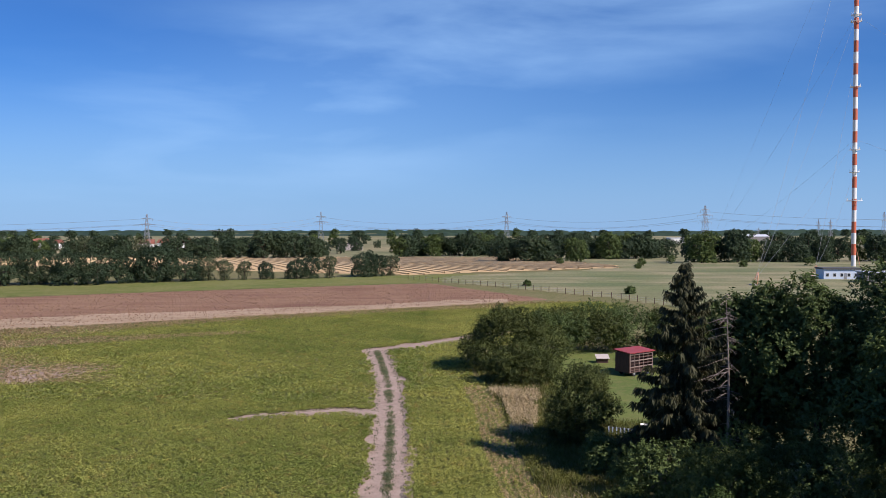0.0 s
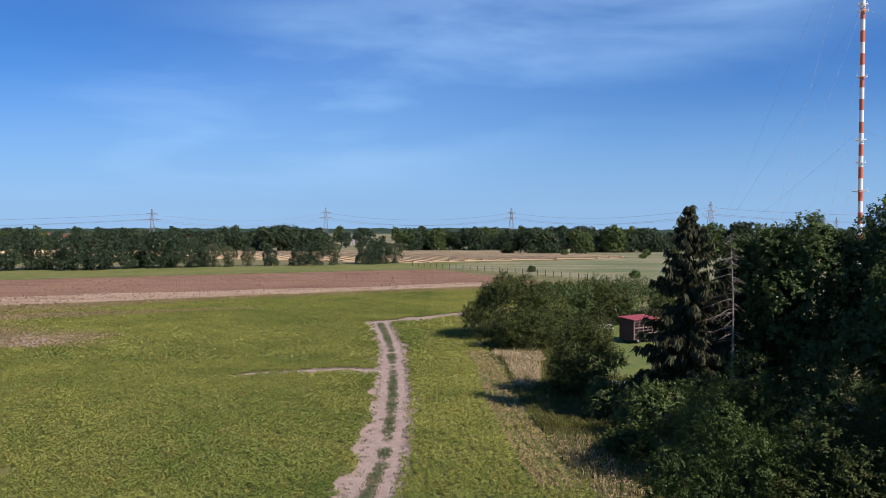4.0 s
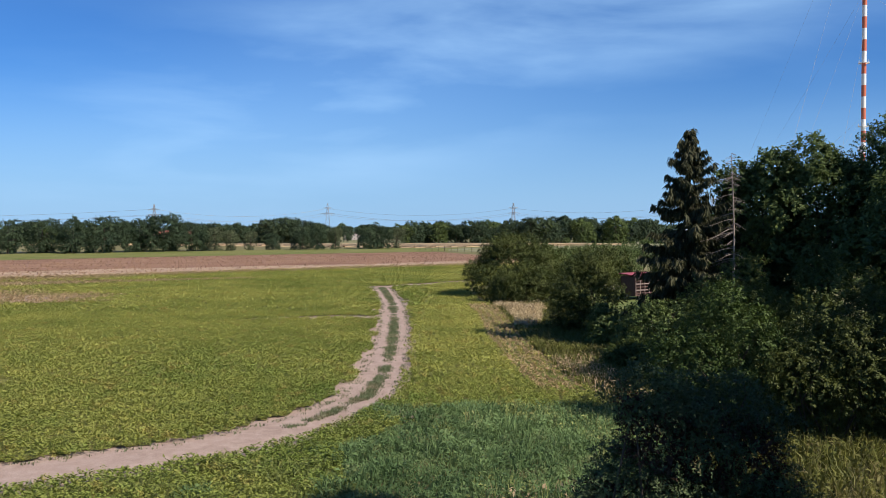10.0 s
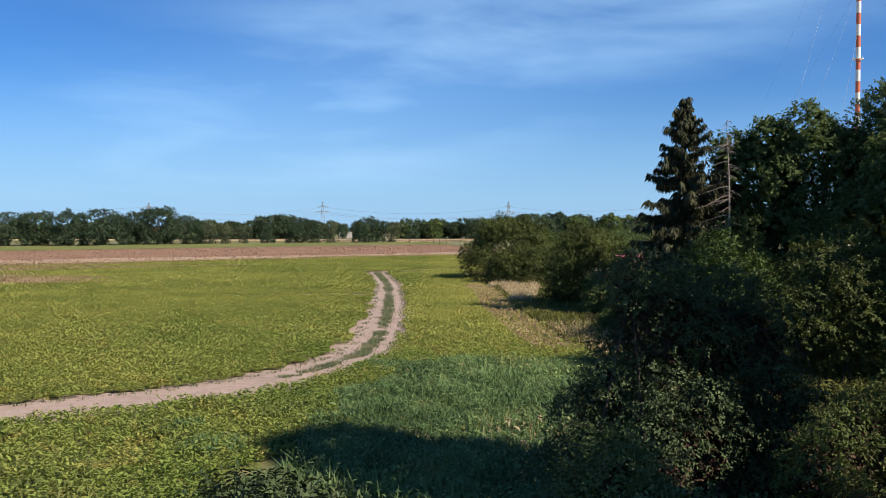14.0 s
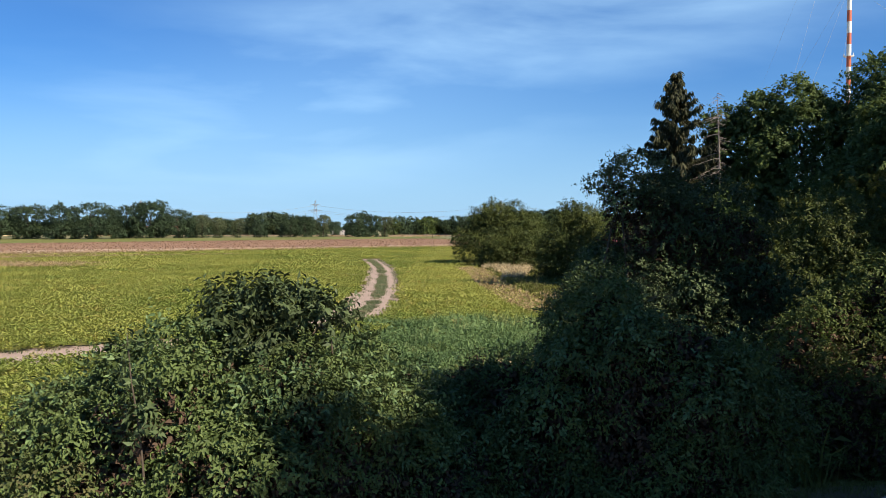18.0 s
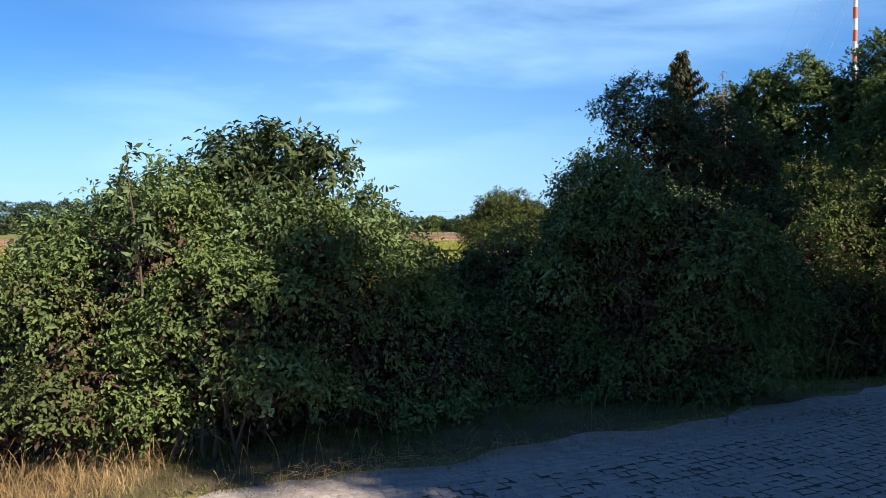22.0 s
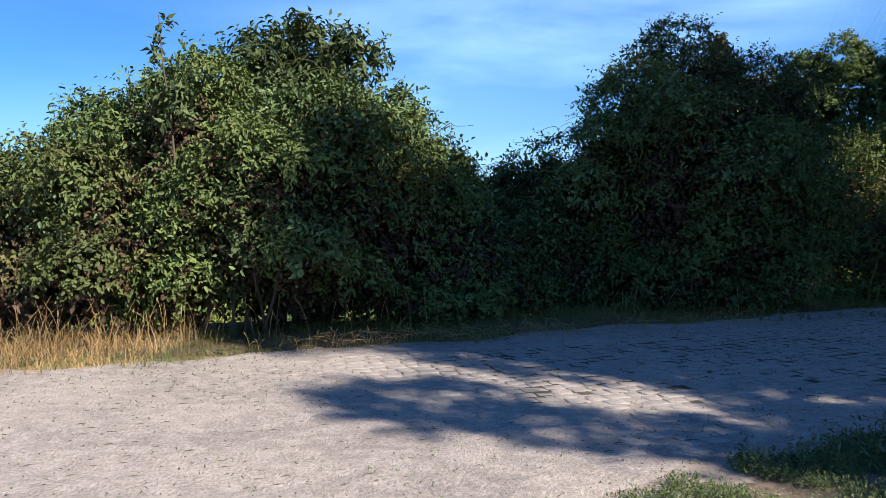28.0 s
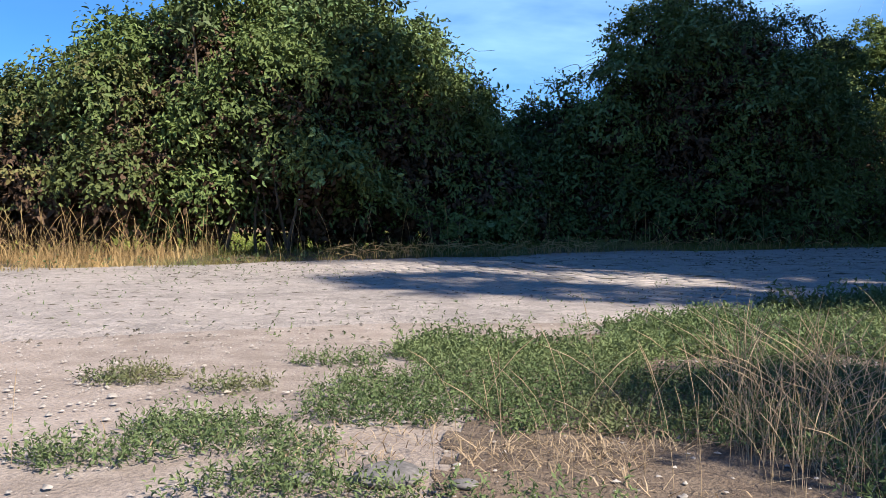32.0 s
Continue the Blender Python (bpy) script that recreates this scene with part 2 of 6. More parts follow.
FIELD_TUFT = leafy("stubble_on_brown_field", (0.23, 0.14, 0.09), (0.33, 0.215, 0.14), thin=0.2)
WEED = leafy("blue_green_weeds", (0.045, 0.09, 0.034), (0.2, 0.29, 0.11), (0.26, 0.26, 0.11), 0.05, 0.5, spec=0.1)
PALE_HAY = leafy("bleached_grass", (0.36, 0.27, 0.14), (0.6, 0.47, 0.28), (0.2, 0.2, 0.08), 0.05, 0.6, thin=0.3)
TALL_GRASS = leafy("tall_green_grass", (0.15, 0.2, 0.06), (0.36, 0.38, 0.13), (0.36, 0.3, 0.14), 0.06, 0.5)
MARGIN = leafy("margin_weeds", (0.05, 0.085, 0.025), (0.24, 0.25, 0.065), (0.27, 0.22, 0.09), 0.05, 0.35)
TRACK_WEED = leafy("track_weeds", (0.075, 0.1, 0.045), (0.21, 0.24, 0.12), (0.27, 0.23, 0.14), 0.12, 0.9)
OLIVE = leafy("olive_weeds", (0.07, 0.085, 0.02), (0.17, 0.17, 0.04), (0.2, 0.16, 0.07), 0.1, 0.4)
HEDGE_A = leafy("creeper_leaves", (0.034, 0.05, 0.018), (0.15, 0.205, 0.062), (0.15, 0.12, 0.05), 0.0, 0.9, rough=0.55, thin=0.1, spec=0.16)
# inner leaves of the hedge: the shade of its hollows is in this colour
SHADE_CORE = leafy("shade_core_leaves", (0.05, 0.03, 0.02), (0.1, 0.066, 0.045), thin=0.02, spec=0.05)
HEDGE_B = leafy("elder_leaves", (0.036, 0.05, 0.022), (0.108, 0.15, 0.062), rough=0.55, thin=0.1, big=0.8, spec=0.14)
HEDGE_C = leafy("large_creeper_leaves", (0.045, 0.08, 0.032), (0.18, 0.26, 0.1), rough=0.5, thin=0.1, big=0.6, spec=0.2)
BRAMBLE = leafy("bramble_leaves", (0.034, 0.05, 0.018), (0.14, 0.165, 0.055), (0.18, 0.13, 0.06), 0.1, 1.2, thin=0.12, spec=0.15)
TREE_A = leafy("broad_leaves", (0.045, 0.075, 0.024), (0.15, 0.2, 0.062), big=0.25)
TREE_B = leafy("far_tree_leaves", (0.026, 0.05, 0.028), (0.075, 0.108, 0.05), big=0.06, thin=0.2)
TREE_C = leafy("grey_green_leaves", (0.06, 0.08, 0.045), (0.14, 0.16, 0.075), big=0.2, thin=0.2)
BUSH_D = leafy("dark_bush_leaves", (0.03, 0.048, 0.014), (0.13, 0.15, 0.04), (0.16, 0.14, 0.06), 0.0, 0.3)
BUSH_L = leafy("bright_bush_leaves", (0.022, 0.044, 0.011), (0.09, 0.135, 0.034), big=0.4)
BUSH_M = leafy("bush_leaves", (0.05, 0.08, 0.02), (0.16, 0.19, 0.055), (0.2, 0.17, 0.07), 0.0, 0.3)
NEEDLE = leafy("spruce_needles", (0.026, 0.034, 0.016), (0.085, 0.082, 0.036), big=0.5, rough=0.6, thin=0.1)
KNOTGRASS = leafy("knotgrass", (0.05, 0.09, 0.035), (0.21, 0.26, 0.115), (0.24, 0.2, 0.12), 0.03, 2.0)
WHITE = plain("white_paint", (0.78, 0.77, 0.74), (0.68, 0.66, 0.62), 3.0, 0.55)
RED = plain("signal_red_paint", (0.58, 0.15, 0.07), (0.5, 0.125, 0.065), 3.0, 0.5)
STEEL = plain("galvanised_steel", (0.36, 0.37, 0.38), (0.26, 0.27, 0.28), 5.0, 0.5, 0.6)
ROOF_RED = plain("roof_tiles", (0.27, 0.1, 0.065), (0.2, 0.08, 0.055), 0.8, 0.8)
SHED_RED = plain("red_tin_roof", (0.33, 0.055, 0.055), (0.26, 0.05, 0.045), 2.0, 0.5)
PLANK = plain("dark_planks", (0.1, 0.052, 0.042), (0.065, 0.036, 0.03), 8.0, 0.85, stretch=(1, 1, 0.2))
PALE = plain("pale_boards", (0.5, 0.44, 0.4), (0.38, 0.33, 0.3), 5.0, 0.8)
WAGON_RAIL = plain("weathered_rails", (0.26, 0.19, 0.16), (0.19, 0.135, 0.115), 5.0, 0.85)
RENDER_BLUE = plain("pale_blue_render", (0.55, 0.64, 0.75), (0.5, 0.58, 0.68), 1.5, 0.8)
GREY_WALL = plain("grey_cladding", (0.24, 0.22, 0.21), (0.18, 0.165, 0.16), 1.5, 0.7)
DARK_FELT = plain("roof_felt", (0.1, 0.1, 0.1), (0.07, 0.07, 0.07), 2.0, 0.9)
PALE_ROOF = plain("pale_sheet_roof", (0.62, 0.64, 0.67), (0.52, 0.54, 0.57), 0.6, 0.5)
WINDOW = plain("window_glass", (0.04, 0.05, 0.06), (0.03, 0.035, 0.045), 2.0, 0.1, spec=0.6)
RUBBER = plain("tyre_rubber", (0.03, 0.03, 0.03), (0.02, 0.02, 0.02), 5.0, 0.85)
ORANGE = plain("orange_paint", (0.6, 0.3, 0.18), (0.5, 0.26, 0.16), 3.0, 0.6)

# ---- helpers of the scene ----
rng = np.random.default_rng(7)


def smooth(a, b, v):
    u = np.clip((np.asarray(v, float) - a) / (b - a), 0, 1)
    return u * u * (3 - 2 * u)


def land(x, y):
    """The height of the ground: the road on its bank, the low field, a gentle crest behind it, low land further on."""
    x, y = np.asarray(x, float), np.asarray(y, float)
    s = y - 0.3 * np.clip(x, -8, 12)
    z = 1.25 + 0.15 * smooth(3, 9, y) - 1.2 * smooth(8.6, 14.0, s)
    z = z + 1.8 * smooth(140, 290, y) - 5 * smooth(320, 700, y) + 3 * smooth(700, 1500, y)
    return z


def mesh_np(name, V, F, mats, tone=None, smooth_faces=False):
    """A mesh from arrays: V (n,3), F (m,3 or 4); tone: one number a vertex."""
    V, F = np.asarray(V, np.float32), np.asarray(F, np.int32)
    me = bpy.data.meshes.new(name)
    me.vertices.add(len(V))
    me.vertices.foreach_set("co", V.ravel())
    k = F.shape[1]
    me.loops.add(F.size)
    me.loops.foreach_set("vertex_index", F.ravel())
    me.polygons.add(len(F))
    me.polygons.foreach_set("loop_start", np.arange(0, F.size, k, dtype=np.int32))
    me.polygons.foreach_set("loop_total", np.full(len(F), k, np.int32))
    if smooth_faces:
        me.polygons.foreach_set("use_smooth", np.ones(len(F), bool))
    me.update(calc_edges=True)
    for m in (mats if isinstance(mats, (list, tuple)) else [mats]):
        me.materials.append(m)
    if tone is not None:
        a = me.attributes.new("tone", "FLOAT", "POINT")
        a.data.foreach_set("value", np.asarray(tone, np.float32))
    return me


def part_np(name, V, F, material, parent=None, label="", tone=None, smooth_faces=False):
    ob = new(name, mesh_np(name, V, F, material, tone, smooth_faces))
    ob.parent = parent
    return tagged(ob, label)


def part(name, bm, material, parent=None, label=""):
    """Links a bmesh as one mesh object under a thing or a part."""
    me = bpy.data.meshes.new(name)
    bm.to_mesh(me)
    bm.free()
    me.materials.append(material)
    ob = new(name, me)
    ob.parent = parent
    return tagged(ob, label)


def thing(name, at, label, category, group="", kind=""):
    """An Empty at the base of a thing, for its parts."""
    ob = new(name)
    ob.empty_display_size = 0.2
    ob.location = at
    return tagged(ob, label, category, group, kind)


def box(bm, x0, x1, y0, y1, z0, z1, bevel=0.0):
    r = bmesh.ops.create_cube(bm, size=1, matrix=Matrix.Translation(((x0 + x1) / 2, (y0 + y1) / 2, (z0 + z1) / 2)) @ Matrix.Diagonal((x1 - x0, y1 - y0, z1 - z0, 1)))
    if bevel:
        es = list({e for v in r["verts"] for e in v.link_edges})
        bmesh.ops.bevel(bm, geom=es, offset=bevel, segments=1, affect="EDGES")
    return bm


def boxed(x0, x1, y0, y1, z0, z1, bevel=0.0):
    return box(bmesh.new(), x0, x1, y0, y1, z0, z1, bevel)


class Tubes:
    """Collects tapered tubes into one mesh."""

    def __init__(self):
        self.v, self.f, self.n = [], [], 0

    def add(self, pts, radii, sides=5):
        pts = np.asarray(pts, float)
        k = len(pts)
        d = np.gradient(pts, axis=0)
        d /= np.linalg.norm(d, axis=1, keepdims=True) + 1e-9
        ref = np.where(np.abs(d[:, 2:3]) > 0.9, [[1.0, 0, 0]], [[0, 0, 1.0]])
        a = np.cross(d, ref)
        a /= np.linalg.norm(a, axis=1, keepdims=True) + 1e-9
        b = np.cross(d, a)
        an = np.linspace(0, 2 * np.pi, sides, endpoint=False)
        ring = pts[:, None] + np.asarray(radii, float).reshape(-1, 1, 1) * (np.cos(an)[None, :, None] * a[:, None] + np.sin(an)[None, :, None] * b[:, None])
        self.v.append(ring.reshape(-1, 3))
        i, j = np.meshgrid(np.arange(k - 1), np.arange(sides), indexing="ij")
        q = np.stack([i * sides + j, i * sides + (j + 1) % sides, (i + 1) * sides + (j + 1) % sides, (i + 1) * sides + j], -1).reshape(-1, 4)
        self.f.append(q + self.n)
        self.n += k * sides

    def part(self, name, material, parent, label="", tone=None):
        V = np.concatenate(self.v)
        t = rng.random(len(V)) if tone is None else np.full(len(V), tone)
        return part_np(name, V, np.concatenate(self.f), material, parent, label, t, True)


def unit(a):
    return a / (np.linalg.norm(a, axis=-1, keepdims=True) + 1e-9)


def leaves(P, D, N, length, width, tone, droop=0.25):
    """Leaf blades with a fold at the middle rib: base P, direction D, normal N; four corners each."""
    D, N = unit(D), unit(N)
    S = unit(np.cross(D, N))
    U = np.cross(S, D)
    L, W = np.asarray(length).reshape(-1, 1), np.asarray(width).reshape(-1, 1)
    tip = P + D * L - U * L * droop
    mid = P + D * L * 0.45 + U * W * 0.22
    V = np.stack([P, mid + S * W * 0.5, tip, mid - S * W * 0.5], 1).reshape(-1, 3)
    F = np.arange(len(P) * 4).reshape(-1, 4)
    return V, F, np.repeat(tone, 4)


def on_lobes(lobes, n, r, depth=(0.72, 1.05), up=0.0, low=-0.75):
    """Points in the shells of a heap of ellipsoids (x, y, z, rx, ry, rz), with the outward normals; none deep inside the heap."""
    lobes = np.asarray(lobes, float)
    w = (lobes[:, 3] * lobes[:, 4] + lobes[:, 3] * lobes[:, 5] + lobes[:, 4] * lobes[:, 5])
    got_p, got_n, have = [], [], 0
    while have < n:
        k = r.choice(len(lobes), size=2 * n, p=w / w.sum())
        d = unit(r.normal(size=(2 * n, 3)))
        d = d[:]
        u = r.uniform(*depth, size=(2 * n, 1)) * (1 + 0.12 * np.sin(7 * d[:, :1] + k[:, None]) * np.sin(6 * d[:, 1:2] + 2 * k[:, None]))
        p = lobes[k, :3] + d * lobes[k, 3:] * u
        inside = np.zeros(2 * n, bool)
        for i in range(len(lobes)):
            q = (p - lobes[i, :3]) / lobes[i, 3:]
            inside |= (np.einsum("ij,ij->i", q, q) < (depth[0] - 0.05) ** 2) & (k != i)
        ok = ~inside & (d[:, 2] > low) & (r.random(2 * n) < 0.75 + 0.25 * d[:, 2])
        got_p.append(p[ok])
        got_n.append(unit(d / lobes[k, 3:])[ok])
        have += ok.sum()
    return np.concatenate(got_p)[:n], np.concatenate(got_n)[:n]


def foliage(lobes, sprigs, per, reach, leaf, r, wide=0.5, lift=0.35, droop=0.25, depth=(0.72, 1.05), low=-0.75, floor=None):
    """Sprigs of leaves all over a heap of ellipsoids: each sprig leads outward and carries leaves to both sides."""
    P, N = on_lobes(lobes, sprigs, r, depth, low=low)
    D = unit(N + 0.55 * r.normal(size=P.shape) + [0, 0, lift])
    L = reach * r.uniform(0.5, 1.3, size=sprigs)
    s = np.tile(np.linspace(0.1, 1.0, per), sprigs) + r.uniform(-0.05, 0.05, sprigs * per)
    i = np.repeat(np.arange(sprigs), per)
    side = unit(np.cross(D, unit(r.normal(size=P.shape))))[i] * np.where(np.arange(sprigs * per) % 2, 1, -1)[:, None]
    base = P[i] + D[i] * (L[i] * s)[:, None] - np.array([0, 0, 1.0]) * (droop * 0.5 * L[i] * s ** 2)[:, None]
    way = unit(D[i] * 0.6 + side + 0.35 * r.normal(size=base.shape) - [0, 0, 0.25])
    nrm = unit(N[i] + 0.45 * r.normal(size=base.shape) + [0, 0, 0.6])
    ln = leaf * r.uniform(0.65, 1.3, len(base))
    tone = np.clip(0.55 * r.random(sprigs)[i] + 0.45 * r.random(len(base)), 0, 1)
    if floor is not None:
        k = base[:, 2] > floor
        base, way, nrm, ln, tone = base[k], way[k], nrm[k], ln[k], tone[k]
    return leaves(base, way, nrm, ln, ln * wide, tone, droop)


def join(*sets):
    V, F, T, n = [], [], [], 0
    for v, f, t in sets:
        V.append(v), F.append(f + n), T.append(t)
        n += len(v)
    return np.concatenate(V), np.concatenate(F), np.concatenate(T)


def blades(P, height, width, tone, r, lean=0.3, sway=None):
    """Grass blades or stalks: narrow two-piece ribbons that bend over."""
    n = len(P)
    a = r.uniform(0, 2 * np.pi, n)
    d = np.stack([np.cos(a), np.sin(a), np.zeros(n)], 1)
    b = r.uniform(0, 2 * np.pi, n)
    s = np.stack([np.cos(b), np.sin(b), np.zeros(n)], 1)
    h, w = np.asarray(height).reshape(-1, 1) * np.ones((n, 1)), np.asarray(width).reshape(-1, 1) * np.ones((n, 1))
    k = lean * r.uniform(0.2, 1.6, (n, 1))
    up = np.array([[0, 0, 1.0]])
    mid = P + up * h * 0.55 + d * h * k * 0.3
    tip = P + up * h * (1 - 0.25 * k) + d * h * k
    V = np.stack([P - s * w / 2, P + s * w / 2, mid + s * w * 0.4, mid - s * w * 0.4, tip + s * w * 0.08, tip - s * w * 0.08], 1).reshape(-1, 3)
    i = np.arange(n)[:, None] * 6
    F = np.concatenate([i + [0, 1, 2, 3], i + [3, 2, 4, 5]])
    return V, F, np.repeat(tone, 6)


def sheet(name, x0, x1, y0, y1, step, keep, lift, material, label, category, kind="structure", rough=0.0):
    """A field laid over the ground, where keep(x, y) holds."""
    xs, ys = np.arange(x0, x1 + step, step), np.arange(y0, y1 + step, step)
    X, Y = np.meshgrid(xs, ys, indexing="ij")
    X = X + rng.uniform(-0.3, 0.3, X.shape) * step
    Y = Y + rng.uniform(-0.3, 0.3, Y.shape) * step
    Z = land(X, Y) + lift + rough * rng.uniform(-1, 1, X.shape)
    i, j = np.meshgrid(np.arange(len(xs) - 1), np.arange(len(ys) - 1), indexing="ij")
    n = len(ys)
    F = np.stack([i * n + j, (i + 1) * n + j, (i + 1) * n + j + 1, i * n + j + 1], -1).reshape(-1, 4)
    cx, cy = X.ravel()[F].mean(1), Y.ravel()[F].mean(1)
    F = F[keep(cx, cy)]
    used, inv = np.unique(F, return_inverse=True)
    V = np.stack([X, Y, Z], -1).reshape(-1, 3)[used]
    ob = part_np(name, V, inv.reshape(F.shape), material, None, "", None, True)
    return tagged(ob, label, category, kind=kind)


def line_gap(x, y, pts):
    """The distance from a line of points."""
    best = np.full(np.shape(x), 1e9)
    for (ax, ay), (bx, by) in zip(pts[:-1], pts[1:]):
        dx, dy = bx - ax, by - ay
        u = np.clip(((x - ax) * dx + (y - ay) * dy) / (dx * dx + dy * dy), 0, 1)
        best = np.minimum(best, np.hypot(x - ax - u * dx, y - ay - u * dy))
    return best


def wobble(x, y, s, seed=0):
    """A cheap soft noise from -1 to 1."""
    return (np.sin(x / s + 1.3 * np.sin(y / s * 0.7 + seed)) + np.sin(y / s * 1.1 + 1.7 * np.sin(x / s * 0.6 + 2 * seed)) + np.sin((x + y) / s * 0.45 + seed * 3)) / 3
# ---- the ground ----
TRACK = [(-90, 12), (-40, 22.5), (-24, 27.6), (-16.5, 30.3), (-13.8, 31.9), (-10.9, 33.5), (-8.3, 36), (-6, 40), (-4.35, 45), (-3.95, 52), (-4.15, 60), (-4.7, 72), (-5.6, 86), (-6.7, 100), (-8.6, 115), (-10.3, 127)]
BRANCH = [(-10.8, 128.5), (-5.5, 132), (1.4, 140), (12, 151)]
SIDE = [(-5.5, 83.5), (-11, 85.6), (-16.8, 83.6), (-21, 81.5)]
CROP_RIGHT = ((15, 41.9, 43.5, 50.6, 58.4, 70, 88, 106, 128, 135, 195, 260), (8.3, 8.3, 8.3, 7.5, 6.8, 6.1, 5.9, 4.2, 3.0, 12, 44, 60))


def track_gap(x, y):
    """How far outside the wheel tracks a place lies; less than 0 on them."""
    g = line_gap(x, y, TRACK) - np.where(y < 40, 1.55, 1.36)
    g = np.minimum(g, line_gap(x, y, BRANCH) - 1.5)
    return np.minimum(g, line_gap(x, y, SIDE) - np.clip(1.3 + (x + 6) * 0.075, 0.3, 1.3))


def crop_here(x, y):
    far = 154 + (np.clip(x, -300, 20) + 84) * 0.49
    ok = (y < far + 2 * wobble(x, y, 9)) & (x < np.interp(y, *CROP_RIGHT) + 0.3 * wobble(x, y, 0.9))
    ok &= track_gap(x, y) > 0.18 + 0.28 * wobble(x, y, 0.7) + 1.7 * np.clip(wobble(x, y, 1.1, 4) - 0.15, 0, 1) * (x < -4.5) * (y > 44)
    near_right = (x > -3.2 - 0.06 * (41 - y) + 1.4 * wobble(x, y, 1.9) + 0.8 * wobble(x, y, 0.6, 4)) & (y < 41.8 + 0.25 * wobble(x, y, 0.8))
    return ok & ~near_right & (y > 15.5 + wobble(x, y, 1.5))


def patch_dry(x, y):
    """Where the crop is withered."""
    a = 1.15 * np.exp(-(((x + 62) / 17) ** 2 + ((y - 106) / 7.5) ** 2)) * (1 + 0.5 * wobble(x, y, 2.2, 1)) + 0.35 * smooth(-40, -75, x) * (y > 112)
    e = x - np.interp(y, *CROP_RIGHT)
    b = 1.3 * np.exp(-((e + 1.3) / 1.5) ** 4) * (0.66 + 0.34 * np.cos(e * 8.0)) * smooth(43, 48, y) * smooth(101, 94, y) * (0.85 + 0.35 * wobble(x, y, 2.3, 6))
    c = np.exp(-((y - (152 + (x + 84) * 0.49)) / 8) ** 2) * 0.6 + 0.55 * np.clip(wobble(y - 0.49 * x, 0.12 * x, 2.6, 8), 0, 1) * smooth(-15, -50, x) * smooth(85, 115, y)
    return np.clip(a + b + c + 0.22 * np.clip(wobble(x, y, 6, 2), 0, 1), 0, 1)


def axis(fine0, fine1, step, lo, hi, grow=1.22):
    a = list(np.arange(fine0, fine1 + step / 2, step))
    s = step
    while a[-1] < hi:
        s *= grow
        a.append(min(a[-1] + s, hi))
    s = step
    while a[0] > lo:
        s *= grow
        a.insert(0, max(a[0] - s, lo))
    return np.array(a)


gx, gy = axis(-20, 20, 0.5, -4800, 4800, 1.13), axis(-4, 60, 0.5, -900, 4900, 1.07)
GX, GY = np.meshgrid(gx, gy, indexing="ij")
GZ = land(GX, GY) + 0.03 * wobble(GX, GY, 1.3) * (GY > 12)
ii, jj = np.meshgrid(np.arange(len(gx) - 1), np.arange(len(gy) - 1), indexing="ij")
ny = len(gy)
GF = np.stack([ii * ny + jj, (ii + 1) * ny + jj, (ii + 1) * ny + jj + 1, ii * ny + jj + 1], -1).reshape(-1, 4)
ground = new("ground", mesh_np("ground", np.stack([GX, GY, GZ], -1).reshape(-1, 3), GF, [SOIL, EARTH, FARLAND], None, True))
cx, cy = GX.ravel()[GF].mean(1), GY.ravel()[GF].mean(1)
ground.data.polygons.foreach_set("material_index", np.where(cy > 420, 2, np.where((track_gap(cx, cy) < 3) | (cy > 90) & (cy < 135) & (cx < -24), 0, 1)).astype(np.int32))
tagged(ground, "sandy soil and dry grass out to the horizon", "ground", kind="structure")

sheet("crop_field", -110, 62, 15, 205, 0.7, lambda x, y: crop_here(x, y) & (track_gap(x, y) > 0.7) & ((patch_dry(x, y) + rng.uniform(-0.3, 0.3, np.shape(x)) < 0.8) | (x > -24)), 0.05, CROP_FLOOR, "dense low green crop with yellowish patches", "field", rough=0.03)
sheet("brown_field", -190, 40, 130, 280, 1.0, lambda x, y: (y > 156 + (x + 84) * 0.49) & (y < 216 + (x + 117) * 0.41 + wobble(x, y, 8)) & (x < 22 - (y - 219) * 0.62 + wobble(x, y, 4)), 0.05, BROWN, "bare reddish-brown field with dry stubble rows", "field", rough=0.01)
sheet("pale_strip", -190, 16, 130, 215, 0.8, lambda x, y: (y > 154.5 + (x + 84) * 0.49) & (y < 175 + (x + 84) * 0.38 + 1.5 * wobble(x, y, 7) + 0.9 * wobble(x, y, 1.3, 3)), 0.075, PINK, "pale dry strip of field with withered stubble", "field", rough=0.01)
sheet("grass_strip", -210, 24, 160, 312, 1.0, lambda x, y: (y > 218 + (x + 117) * 0.41 + 0.8 * wobble(x, y, 2.5)) & (y < 252 + (x + 133) * 0.44), 0.06, STRIP, "narrow green strip of grass beside the trees", "field", rough=0.01)
STUB = lambda x, y: (y > 306 + np.abs(x + 13) * np.where(x > -13, 0.66, -0.45) * np.where(x > -13, 1, -1)) & (y < 640) & (x < np.interp(y, (300, 338, 400, 626), (72, 76, 84, 46)) + 3 * wobble(x, y, 15))
sheet("stubble_field", -330, 96, 290, 650, 5.0, STUB, 0.085, STUBBLE, "harvested straw-yellow grain field", "field")
MEAD = lambda x, y: (x > np.interp(y, (150, 193, 212, 227, 245, 267, 300, 345), (80, 56, 47, 35, 20, 0, 2, 62))) & (y < 470)
sheet("meadow", 0, 330, 150, 480, 2.5, lambda x, y: MEAD(x, y) & ~STUB(x, y), 0.065, MEADOW, "wide dry meadow of greyish green grass", "field")
sheet("lawn", 8, 34, 78, 128, 0.8, lambda x, y: (x > 12 + 0.6 * wobble(x, y, 2)) & (x < 33), 0.03, LAWN, "mown green lawn round the shed", "lawn", rough=0.006)

